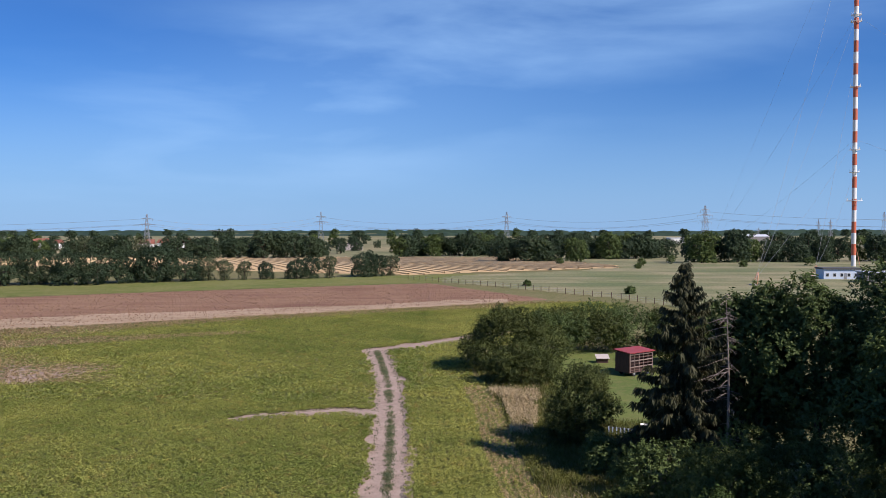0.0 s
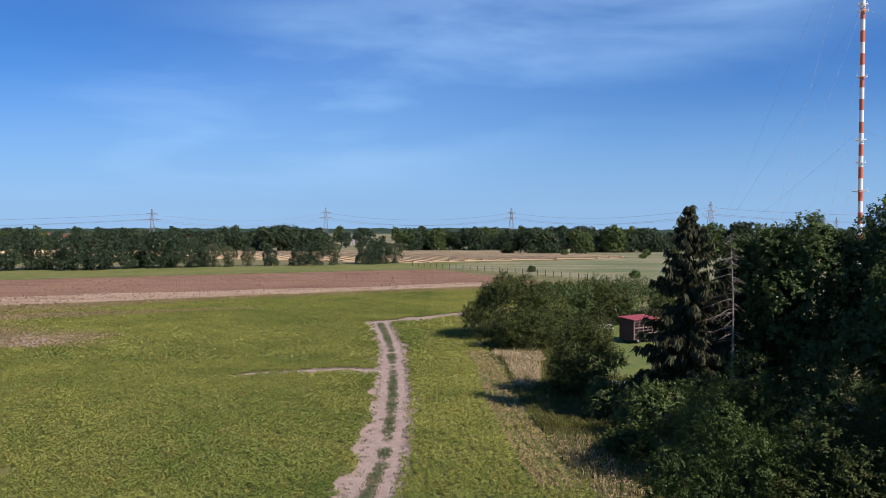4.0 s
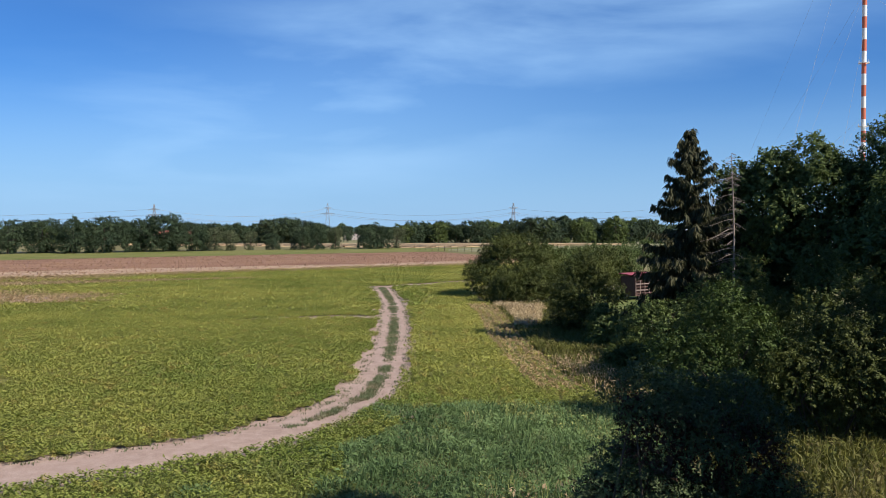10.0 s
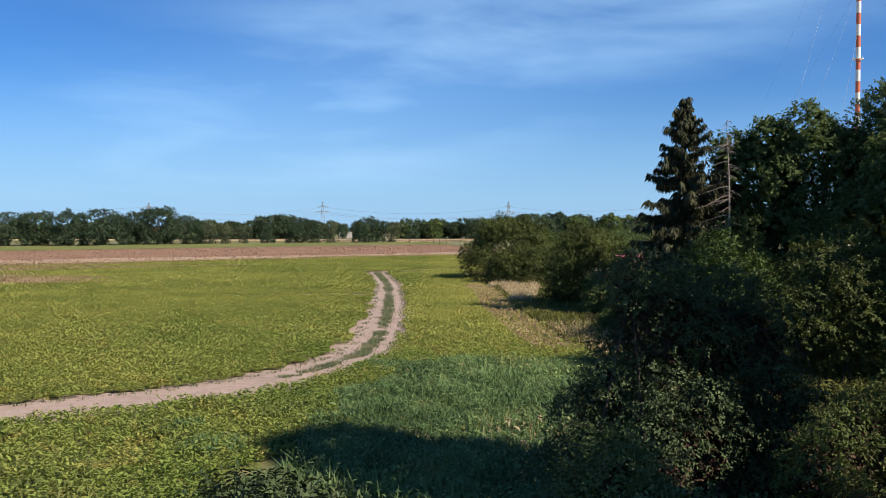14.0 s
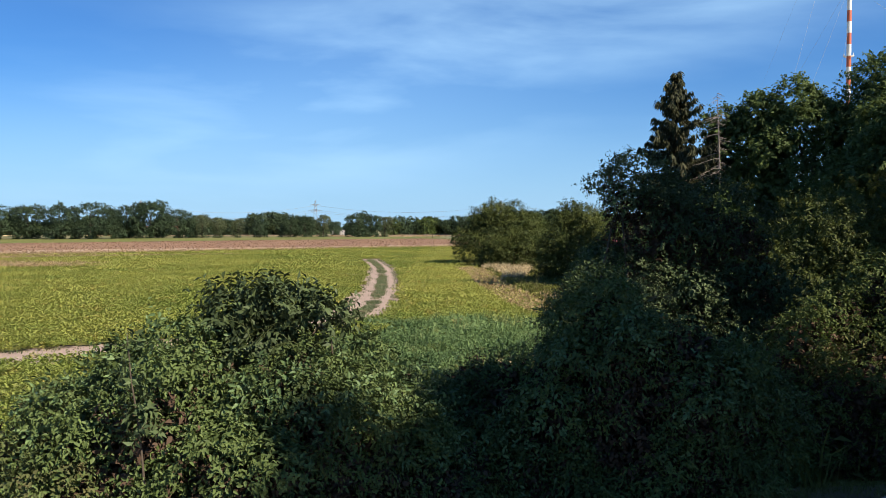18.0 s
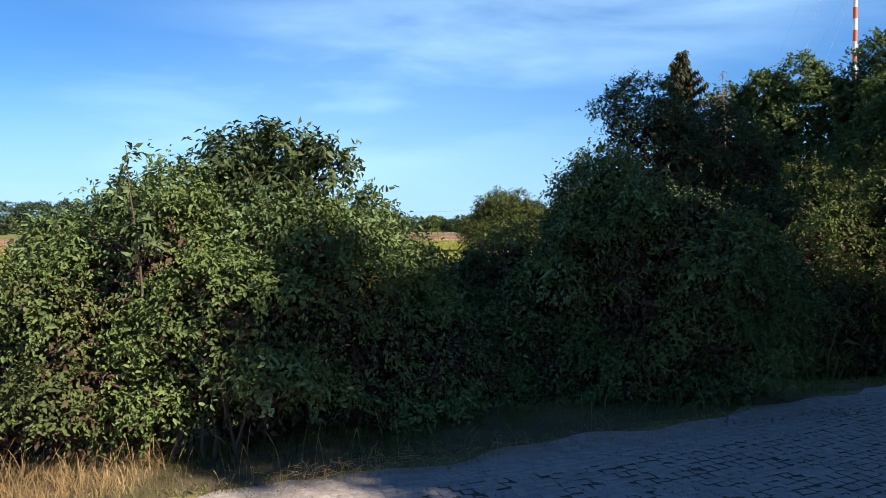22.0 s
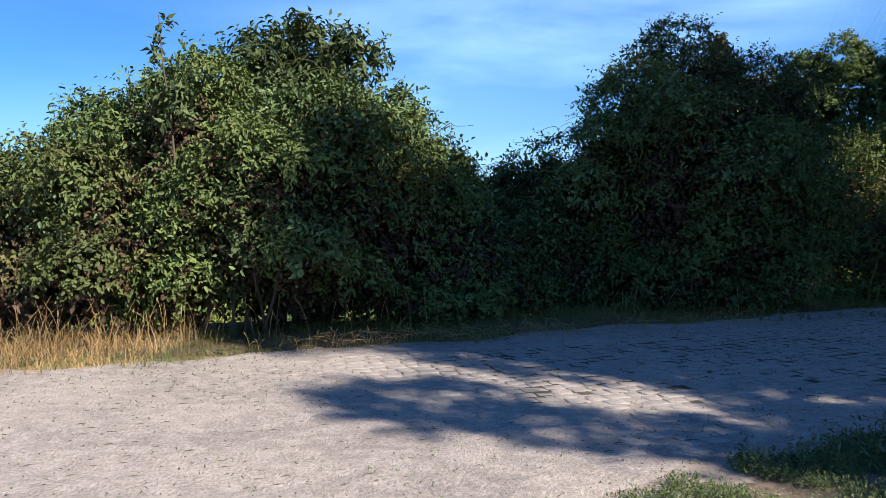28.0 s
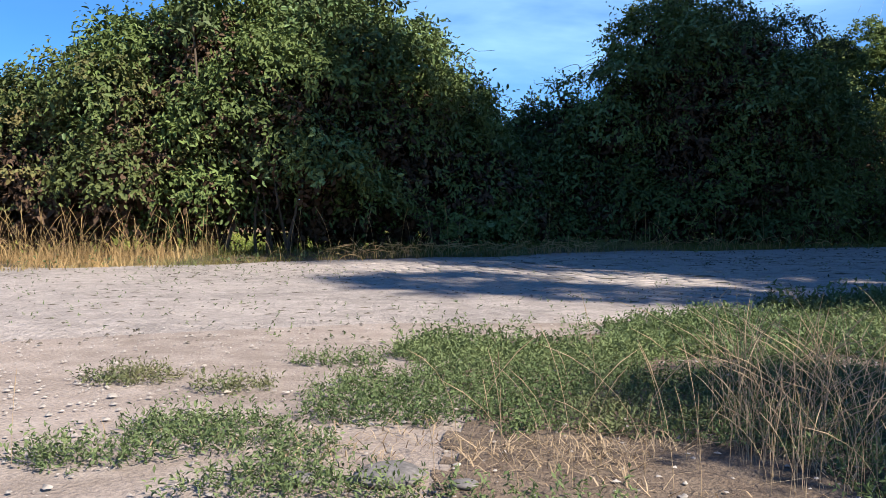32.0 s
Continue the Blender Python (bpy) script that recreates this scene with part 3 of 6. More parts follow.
# swaths of straw on the stubble
sw = Tubes()
for k in range(110):
    off = -330 + k * 6.0
    p = np.array([(off + 0.36 * (640 - y), y) for y in np.arange(310, 641, 12.0)])
    ok = STUB(p[:, 0], p[:, 1])
    q = p[ok]
    if len(q) > 2:
        sw.add(np.column_stack([q, land(q[:, 0], q[:, 1]) + 0.1]), np.full(len(q), 0.45) + rng.uniform(-0.12, 0.12, len(q)), 6)
tagged(sw.part("straw_swaths", STRAW, None), "long parallel swaths of pale cut straw", "straw", kind="stuff")

# ---- the crop ----


def crop_plants(name, x0, x1, y0, y1, per_m2, size, count, r):
    n = int((x1 - x0) * (y1 - y0) * per_m2)
    x, y = r.uniform(x0, x1, n), r.uniform(y0, y1, n)
    ok = crop_here(x, y) & (np.abs(x - 0.2) < 0.56 * y + 4)
    x, y = x[ok], y[ok]
    east = np.interp(y, *CROP_RIGHT)
    drill = np.round((x - east) / 0.62) * 0.62 + east + 0.16 * r.normal(size=len(x))
    x = np.where((x > -2.8) & (r.random(len(x)) < 0.7), drill, x)
    dry = patch_dry(x, y)
    k = r.random(len(x)) > dry * 0.6
    x, y, dry = x[k], y[k], dry[k]
    i = np.repeat(np.arange(len(x)), count)
    m = len(i)
    a = r.uniform(0, 2 * np.pi, m)
    el = r.uniform(0.15, 1.1, m)
    D = np.stack([np.cos(a) * np.cos(el), np.sin(a) * np.cos(el), np.sin(el)], 1)
    h = 0.34 * r.uniform(0.4, 1.2, len(x)) * (1 + 0.25 * wobble(x, y, 5)) * (1 + 0.45 * wobble(x, y, 0.42, 7))
    P = np.stack([x[i] + r.normal(size=m) * size * 0.25, y[i] + r.normal(size=m) * size * 0.25, land(x, y)[i] + 0.1 + h[i] * r.uniform(0.0, 0.75, m)], 1)
    N = np.stack([-np.cos(a) * 0.4, -np.sin(a) * 0.4, np.ones(m)], 1) + 0.3 * r.normal(size=(m, 3))
    ln = size * r.uniform(0.55, 1.1, m)
    patch = 0.3 * wobble(x, y, 0.55, 3) + 0.45 * wobble(x, y, 2.3, 1) + 0.5 * wobble(x * 0.6, y, 6.5, 5) - 0.45 * np.exp(-np.maximum(track_gap(x, y), 0) / 2.4) * (x < -3.5) + 0.42 * (x > -3) - 0.6 * (y < np.interp(x, [p[0] for p in TRACK[:10]], [p[1] for p in TRACK[:10]]))
    tone = np.clip(0.5 + 0.1 * smooth(-8, -30, x)[i] + 0.56 * patch[i] + 0.28 * (r.random(len(x))[i] - 0.5) + 0.14 * (r.random(m) - 0.5), 0, 1)
    V, F, T = leaves(P, D, N, ln, ln * 0.55, tone, 0.35)
    w = dry[i] * r.uniform(0.4, 1.2, m) > 0.33
    me = mesh_np(name, V, F, [CROP, CROP_DRY], T)
    me.polygons.foreach_set("material_index", w.astype(np.int32))
    return tagged(new(name, me), "thick low leafy crop, green to yellowish, withered in places", "crop", kind="stuff")


crop_plants("crop_plants", -26, 9.5, 15, 50, 34.0, 0.14, 8, np.random.default_rng(11))
crop_plants("crop_plants", -53, 9, 50, 90, 20.0, 0.17, 7, np.random.default_rng(12))
crop_plants("crop_plants", -84, 40, 90, 205, 7.5, 0.26, 6, np.random.default_rng(13))

# weeds in the middle of the track and along its edges
r = np.random.default_rng(21)
n = 60000
x, y = r.uniform(-26, 2, n), r.uniform(26, 130, n)
d = line_gap(x, y, TRACK)
edge = (np.abs(track_gap(x, y)) < 0.3) & (r.random(n) < 0.3)
x, y = x[edge], y[edge]
tx, ty = np.array(TRACK[6:]).T
q = 38 + 90 * r.random(9000) ** 1.25
xq = np.interp(q, ty, tx) + 0.2 * r.normal(size=len(q))
k = r.random(len(q)) < 0.5 + 0.5 * wobble(xq, q, 2.7, 5) + 0.45 * wobble(xq, q * 1.3, 0.7, 1)
x, y = np.concatenate([x, xq[k]]), np.concatenate([y, q[k]])
i = np.repeat(np.arange(len(x)), 6)
P = np.stack([x[i] + 0.12 * r.normal(size=len(i)), y[i] + 0.12 * r.normal(size=len(i)), land(x, y)[i]], 1)
V, F, T = blades(P, r.uniform(0.05, 0.2, len(i)), r.uniform(0.02, 0.05, len(i)), r.random(len(i)), r, 0.8)
tagged(part_np("track_weeds", V, F, TRACK_WEED, None, "", T), "low weeds between and beside the wheel ruts", "weeds", kind="stuff")

# tall blue-green weeds before the crop, olive weeds beside the hedge
def weed_patch(name, keep, x0, x1, y0, y1, per_m2, h0, h1, material, label, r, width=0.06, lean=0.5):
    n = int((x1 - x0) * (y1 - y0) * per_m2)
    x, y = r.uniform(x0, x1, n), r.uniform(y0, y1, n)
    k = keep(x, y)
    x, y = x[k], y[k]
    P = np.stack([x, y, land(x, y)], 1)
    h = r.uniform(h0, h1, len(x)) * (1 + 0.35 * wobble(x, y, 1.7, 5))
    tone = np.clip(0.5 * r.random(len(x)) + 0.3 + 0.3 * wobble(x, y, 2.5, 2) + 0.25 * wobble(x, y, 0.7, 4), 0, 1)
    a = blades(P, h, width * r.uniform(0.6, 1.4, len(x)), tone, r, lean)
    q = P + np.stack([0.1 * r.normal(size=len(x)), 0.1 * r.normal(size=len(x)), h * r.uniform(0.2, 0.85, len(x))], 1)
    D = unit(r.normal(size=q.shape) * [1, 1, 0.4] + [0, 0, 0.3])
    ln = r.uniform(0.08, 0.2, len(x)) * (h1 + 0.6)
    b = leaves(q, D, np.tile([0, 0, 1.0], (len(x), 1)) + 0.4 * r.normal(size=q.shape), ln, ln * 0.4, tone, 0.3)
    V, F, T = join(a, b)
    return tagged(part_np(name, V, F, material, None, "", T), label, "weeds", kind="stuff")


BELOW = lambda x, y: y < np.interp(x, [p[0] for p in TRACK[:10]], [p[1] for p in TRACK[:10]])
weed_patch("tall_weeds", lambda x, y: (track_gap(x, y) > 0.2 + 0.3 * wobble(x, y, 0.9)) & (~crop_here(x, y) & (x > -4.6 + wobble(x, y, 0.8)) & (wobble(x, y, 0.45, 7) > -0.72) | BELOW(x, y) & (wobble(x, y, 0.7, 5) > 0.15 + 0.12 * np.clip(-4 - x, 0, 9))), -9, 9.5, 14, 42.5, 95, 0.12, 0.5, WEED, "low blue-green weeds beside the track", np.random.default_rng(31), 0.05, 0.9)
weed_patch("tall_weeds", lambda x, y: (track_gap(x, y) > 0.5) & ~crop_here(x, y) & (wobble(x, y, 0.8, 3) > 0.12) & (x > -4.2), -5, 9.0, 17, 41, 40, 0.45, 0.85, WEED, "clumps of taller dark green weeds", np.random.default_rng(39), 0.045, 0.5)
weed_patch("dry_tall_grass", lambda x, y: (np.hypot((x - 3.6) / 2.2, (y - 26.3) / 2.2) < 1 + 0.4 * wobble(x, y, 0.8)) & (wobble(x, y, 0.5, 2) > -0.4), 0, 8, 22, 31, 13, 0.35, 0.85, HAY, "dry yellow grass among the weeds", np.random.default_rng(40), 0.03, 0.4)
weed_patch("tall_grass", lambda x, y: (wobble(x, y, 1.3, 2) + 0.28 * (x - 5.8) > 0.0) & (x < 0.12 * y + 4.2) & ~crop_here(x, y) | (wobble(x, y, 0.9, 8) > 0.55) & (x > 1) & ~crop_here(x, y), 1, 9.5, 24, 41.5, 18, 0.35, 0.8, TALL_GRASS, "upright light green grass among the weeds", np.random.default_rng(38), 0.035, 0.25)
weed_patch("margin_weeds", lambda x, y: (track_gap(x, y) > 0.15 + 0.3 * wobble(x, y, 0.8)) & BELOW(x, y) & ((wobble(x, y, 0.9, 3) > 0.25) | (y < 18)), -26, 0.5, 12, 38, 30, 0.2, 0.55, MARGIN, "mixed low weeds and dry grass below the track", np.random.default_rng(37), 0.06, 1.1)
weed_patch("olive_weeds", lambda x, y: (x > 6.5 + 0.2 * (y - 14)) & (x < 0.6 * y), 6, 30, 13, 48, 26, 0.4, 0.95, OLIVE, "olive weeds and dry grass under the trees", np.random.default_rng(32), 0.07)
weed_patch("dry_tall_grass", lambda x, y: (x > np.interp(y, *CROP_RIGHT) + 0.3) & (x < np.interp(y, *CROP_RIGHT) + 3.2), 4, 16, 43, 57, 14, 0.4, 0.9, HAY, "dry tall grass at the field's edge", np.random.default_rng(33), 0.04)
weed_patch("edge_weeds", lambda x, y: (x > np.interp(y, *CROP_RIGHT) + 0.2) & (x < np.interp(y, *CROP_RIGHT) + 6), 4, 16, 42, 66, 22, 0.3, 0.8, OLIVE, "dull weeds along the field's edge", np.random.default_rng(36), 0.06)
weed_patch("pale_grass", lambda x, y: (x > np.interp(y, *CROP_RIGHT) + 0.5 + 0.4 * wobble(x, y, 2)) & (x < 8.2 + (y - 75) * 0.15 + 0.5 * wobble(x, y, 1.1, 3)) & (y > 74.5 + wobble(x, y, 0.8)) & (y < 96 + wobble(x, y, 1.0, 2)), 4.5, 13, 73, 98, 34, 0.5, 1.25, PALE_HAY, "patch of tall pale dry grass beside the bushes", np.random.default_rng(34), 0.05, 0.35)

# ---- trees and bushes ----


def lumpy(lobes, r, n, s0=0.24, s1=0.42, proud=(0.78, 0.98)):
    """The same heap with n small lumps on its skin."""
    lb = [tuple(l) for l in lobes]
    big = np.asarray(lb, float)
    w = big[:, 3] * big[:, 5]
    for k in range(n):
        l = big[r.choice(len(big), p=w / w.sum())]
        d = unit(r.normal(size=3) + [0, -0.15, 0.25])
        s = r.uniform(s0, s1)
        p = l[:3] + d * l[3:] * r.uniform(*proud)
        if p[2] > 0.1:
            lb.append((*p, *(np.mean(l[3:]) * s * r.uniform(0.8, 1.25, 3))))
    return lb


def bush(name, at, lobes, sprigs, per, reach, leaf, material, label, r, wide=0.5, stems=6, group="", low=-0.75, category="bush", droop=0.25, depth=(0.6, 1.05), lumps=22, second=None, proud=(0.78, 0.98), core=False):
    """A shrub: stems from the ground and a leafy heap; lobes are given from its base."""
    t = thing(name, at, label, category, group)
    lb = np.asarray(lobes, float)
    for k in range(stems):
        l = lb[r.integers(len(lb))]
        tip = l[:3] + l[3:] * r.uniform(-0.5, 0.5, 3)
        b = np.array([tip[0] * 0.45, tip[1] * 0.45, -0.1]) + [*r.uniform(-0.15, 0.15, 2), 0]
        m = (b + tip) / 2 + r.normal(size=3) * 0.12 * np.linalg.norm(tip - b) * [1, 1, 0.3]
        rad = 0.007 * np.linalg.norm(tip - b) + 0.006
        tb = Tubes()
        tb.add([b, (b + m) / 2 + r.normal(size=3) * 0.03, m, (m + tip) / 2, tip], [rad * 1.5, rad * 1.2, rad, rad * 0.7, rad * 0.3], 5)
        tb.part("stem", BARK, t)
    heap = lumpy(lobes, r, lumps, proud=proud)
    V, F, T = foliage(heap, sprigs * 3 // 5 if core else sprigs, per, reach, leaf, r, wide, low=low, droop=droop, depth=depth, floor=0.0)
    part_np("foliage", V, F, material, t, "", T)
    if core:
        # dark brown inner leaves make the gaps look shaded
        V, F, T = foliage(lobes, sprigs // 3, 9, reach * 1.2, leaf * 1.5, r, 0.6, low=-0.95, depth=(0.35, 0.8), floor=0.0)
        part_np("inner_foliage", V, F, SHADE_CORE, t, "dark brown inner leaves that stand in for shaded hollows", T)
    if second:
        V, F, T = foliage(heap[len(lobes):][::2], sprigs // 12, per, reach * 1.2, leaf * 1.5, r, wide, low=low, depth=(0.75, 1.2), floor=0.0)
        part_np("creeper", V, F, second, t, "larger lighter creeper leaves", T)
    return t


def full_leaves(P, D, N, length, width, tone, curl=0.3):
    """Rounded leaves folded along the rib, with the tip bent down: two four-sided halves each."""
    D, N = unit(D), unit(N)
    S = unit(np.cross(D, N))
    U = np.cross(S, D)
    L, W = np.asarray(length).reshape(-1, 1), np.asarray(width).reshape(-1, 1)
    tip = P + D * L - U * L * curl
    a, b = P + D * L * 0.28 + U * W * 0.16, P + D * L * 0.66 + U * (W * 0.14 - L * curl * 0.4)
    V = np.stack([P, a + S * W * 0.5, b + S * W * 0.42, tip, b - S * W * 0.42, a - S * W * 0.5], 1).reshape(-1, 3)
    i = np.arange(len(P))[:, None] * 6
    return V, np.concatenate([i + [0, 1, 2, 3], i + [0, 3, 4, 5]]), np.repeat(tone, 6)


def hanging(lobes, sprays, per, reach, leaf, r, wide=0.55, low=-0.45, depth=(0.86, 1.08), hang=0.1, jitter=0.6, floor=0.04):
    """Sprays that hang over a heap like shingles: leaves face outward and up, their tips point down."""
    P, N = on_lobes(lobes, sprays, r, depth, low=low)
    D = unit(0.65 * N + 0.5 * r.normal(size=P.shape) + [0, 0, -hang])
    L = reach * (r.uniform(0.4, 1.2, sprays) + 0.6 * (r.random(sprays) < 0.07))
    i = np.repeat(np.arange(sprays), per)
    s = np.tile(np.linspace(0.08, 1.0, per), sprays)
    side = unit(np.cross(D, N))[i] * np.where(np.arange(sprays * per) % 2, 1, -1)[:, None]
    base = P[i] + D[i] * (L[i] * s)[:, None] - np.array([0, 0, 0.3]) * (L[i] * s ** 2)[:, None] + 0.012 * r.normal(size=(len(i), 3))
    way = unit(0.55 * D[i] + 0.8 * side * (1.1 - s)[:, None] + [0, 0, -0.15] + 0.4 * r.normal(size=base.shape))
    nrm = unit(0.9 * N[i] + [0, 0, 0.55] + jitter * r.normal(size=base.shape))
    ln = leaf * r.uniform(0.55, 1.2, len(base)) * (1.1 - 0.3 * s)
    clump = wobble(P[:, 0] + P[:, 2], P[:, 2] * 1.3 - P[:, 1], 0.3, 5)
    tone = np.clip(0.35 * r.random(sprays)[i] + 0.35 * r.random(len(base)) + 0.15 + 0.35 * clump[i], 0, 1)
    k = base[:, 2] > floor
    return full_leaves(base[k], way[k], nrm[k], ln[k], ln[k] * wide, tone[k])


def creeper_heap(name, at, lobes, sprays, leaf, material, label, r, lumps=60, size=(0.2, 0.42), second=None, stems=14, reach=0.24, wide=0.48, category="hedge", group=""):
    """A shrub buried under creeper: stems, leaves inside coloured dark as shaded hollows, clumps of hanging leaves
    outside, larger leaves on top.
    """
    t = thing(name, at, label, category, group)
    lb = np.asarray(lobes, float)
    for k in range(stems):
        l = lb[r.integers(len(lb))]
        tip = l[:3] + l[3:] * r.uniform(-0.5, 0.5, 3)
        b = np.array([tip[0] * 0.8, tip[1] * 0.8, -0.1]) + [*r.uniform(-0.2, 0.2, 2), 0]
        m = (b + tip) / 2 + r.normal(size=3) * 0.1 * np.linalg.norm(tip - b)
        rad = 0.006 * np.linalg.norm(tip - b) + 0.006
        tb = Tubes()
        tb.add([b, (b + m) / 2 + r.normal(size=3) * 0.03, m, (m + tip) / 2, tip], [rad * 1.5, rad * 1.2, rad, rad * 0.7, rad * 0.3], 5)
        tb.part("stem", BARK, t)
    heap = []
    w = lb[:, 3] * lb[:, 5]
    while len(heap) < lumps:
        l = lb[r.choice(len(lb), p=w / w.sum())]
        d = unit(r.normal(size=3) + [0, -0.35, 0.3])
        p = l[:3] + d * l[3:] * (r.uniform(0.82, 1.08) + 0.14 * max(0.0, d[2]))
        if p[2] > 0.15 and not any((((p - q[:3]) / q[3:]) ** 2).sum() < 0.45 for q in lb):
            q = r.uniform(*size) * r.uniform(0.55, 1.2, 3)
            heap.append((*p, q[0], q[1] * 0.9, q[2] * 0.85))
    V, F, T = join(hanging(heap, sprays * 3 // 4, 8, reach, leaf, r, wide, low=-0.15), hanging(lobes, sprays // 4, 8, reach, leaf, r, wide, low=-0.3, depth=(0.8, 0.98)))
    part_np("foliage", V, F, material, t, "", T)
    # inner leaves painted dark, so gaps between clumps read as deep shade
    V, F, T = foliage(lobes, sprays * 3 // 4, 8, 0.2, 0.085, r, 0.5, low=-0.95, depth=(0.4, 0.82), floor=0.0)
    part_np("dead_core", V, F, SHADE_CORE, t, "dark inner leaves whose colour darkens the hedge's shaded hollows", T)
    if second:
        V, F, T = hanging(heap[::3], sprays // 9, 7, reach * 1.3, leaf * 1.3, r, 0.44, low=-0.2, depth=(0.95, 1.2))
        part_np("creeper", V, F, second, t, "larger lighter creeper leaves", T)
    return t


def crown_lobes(r, h, w, n, base=0.28):
    """Lobes of a broad tree's crown of height h and width w."""
    out = [(0, 0, h * 0.62, w * 0.36, w * 0.36, h * 0.3)]
    for k in range(n):
        a = 2 * np.pi * (k / n) + r.uniform(-0.4, 0.4)
        z = r.uniform(base + 0.08, 0.86)
        q = w * 0.33 * math.sqrt(max(0.1, 1 - ((z - 0.5) / 0.52) ** 2)) * r.uniform(0.75, 1.15)
        s = r.uniform(0.15, 0.24)
        out.append((q * math.cos(a), q * math.sin(a), h * z, w * s, w * s, min(h * 0.17, w * s * 0.9)))
    return out


def broad_tree(name, at, h, w, sprigs, per, reach, leaf, material, label, r, group="", limbs=7, base=0.28, nl=11, category="tree"):
    """A broad-leaved tree: tapered trunk, limbs and a crown of many sprigs with gaps."""
    t = thing(name, at, label, category, group)
    lobes = lumpy(crown_lobes(r, h, w, nl, base), r, 3 * nl if sprigs > 900 else 0, 0.25, 0.5)
    tb = Tubes()
    bend = r.normal(size=2) * 0.02 * h
    tr = [(bend[0] * u * u, bend[1] * u * u, h * 0.8 * u - 0.2) for u in np.linspace(0, 1, 7)]
    r0 = 0.022 * h
    tb.add(tr, r0 * np.linspace(1.25, 0.25, 7), 8)
    for k in range(limbs):
        l = lobes[1 + k % (len(lobes) - 1)]
        z0 = h * r.uniform(0.22, 0.5)
        a, e = np.array([bend[0] * 0.2, bend[1] * 0.2, z0]), np.array(l[:3])
        m = (a + e) / 2 + [0, 0, 0.04 * h]
        tb.add([a, (a + m) / 2, m, (m + e) / 2, e], r0 * np.array([0.5, 0.42, 0.32, 0.22, 0.1]), 5)
    tb.part("trunk", BARK, t)
    V, F, T = foliage(lobes, sprigs, per, reach, leaf, r, 0.6, depth=(0.74, 1.06), low=-0.6)
    part_np("crown", V, F, material, t, "", T)
    return t


def spruce(name, at, h, w, r, label, material=NEEDLE, whorls=58, bare=0.14):
    """A spruce: straight trunk, whorls of drooping boughs with hanging sprays of needles."""
    t = thing(name, at, label, "tree")
    tb, sets = Tubes(), []
    tb.add([(0, 0, z) for z in np.linspace(-0.2, h, 9)], np.linspace(0.24, 0.015, 9) * h / 16, 7)
    for k in range(whorls):
        u = min(0.985, bare + (1 - bare) * (max(0.0, k + r.uniform(-0.6, 0.6)) / whorls) ** 0.95)
        z = h * u
        ln = w / 2 * (1 - u) ** 0.72 * r.uniform(0.8, 1.1) + 0.12
        for b in range(int(r.integers(3, 6))):
            a = r.uniform(0, 2 * np.pi)
            L = ln * r.uniform(0.35, 1.2)
            s = np.linspace(0, 1, 6)
            z = h * u + r.uniform(-0.35, 0.35)
            rise = 0.3 - 0.75 * (1 - u) + r.uniform(-0.15, 0.15)
            p = np.stack([np.cos(a) * L * s, np.sin(a) * L * s, z + L * (rise * s - 0.4 * s ** 2 + 0.45 * s ** 3)], 1)
            tb.add(p, 0.03 * (1 - u * 0.7) * np.linspace(1, 0.2, 6), 4)
            m = int(20 + 84 * L)
            q = r.uniform(0.04, 1.0, m) ** 0.85
            B = np.stack([np.interp(q, s, p[:, c]) for c in range(3)], 1) + 0.05 * r.normal(size=(m, 3))
            D = unit(np.stack([np.cos(a) * np.ones(m) * 0.5, np.sin(a) * np.ones(m) * 0.5, -1.3 * np.ones(m)], 1) + 0.4 * r.normal(size=(m, 3)) * [1, 1, 0.4])
            l_ = r.uniform(0.35, 1.15, m) * (1 - 0.5 * u)
            sets.append(leaves(B, D, unit(r.normal(size=(m, 3))), l_, l_ * 0.2, np.clip(0.5 * r.random() + 0.5 * r.random(m), 0, 1), 0.15))
    tb.part("trunk", BARK, t)
    V, F, T = join(*sets)
    part_np("crown", V, F, material, t, "", T)
    return t


def dead_spruce(at, h, w, r):
    t = thing("dead_spruce", at, "bare dead spruce with pale branches", "tree")
    tb = Tubes()
    tb.add([(0.02 * h * math.sin(u * 3), 0, u * h - 0.2) for u in np.linspace(0, 1, 9)], np.linspace(0.15, 0.012, 9), 7)
    for k in range(64):
        tw = Tubes()
        u = r.uniform(0.22, 0.99)
        a = r.uniform(0, 2 * np.pi)
        L = w / 2 * (1.05 - u) ** 0.5 * r.uniform(0.3, 1.15) * (1.0 - 0.45 * math.cos(a))
        s = np.linspace(0, 1, 6)
        p = np.stack([np.cos(a) * L * s + 0.02 * h * math.sin(u * 3), np.sin(a) * L * s, u * h + L * (0.1 * s - 0.75 * s ** 2 + 0.4 * s ** 3)], 1)
        tw.add(p, 0.026 * np.linspace(1, 0.2, 6), 4)
        for j in range(9):
            q = r.uniform(0.25, 1)
            b = np.array([np.interp(q, s, p[:, c]) for c in range(3)])
            tw.add([b, b + r.normal(size=3) * [0.2, 0.2, 0.1] - [0, 0, 0.12]], [0.008, 0.003], 3)
        tw.part("branch", DEADWOOD, t)
    tb.part("trunk", DEADWOOD, t)
    return t


def on_land(x, y, dz=0.0):
    return (x, y, float(land(x, y)) + dz)


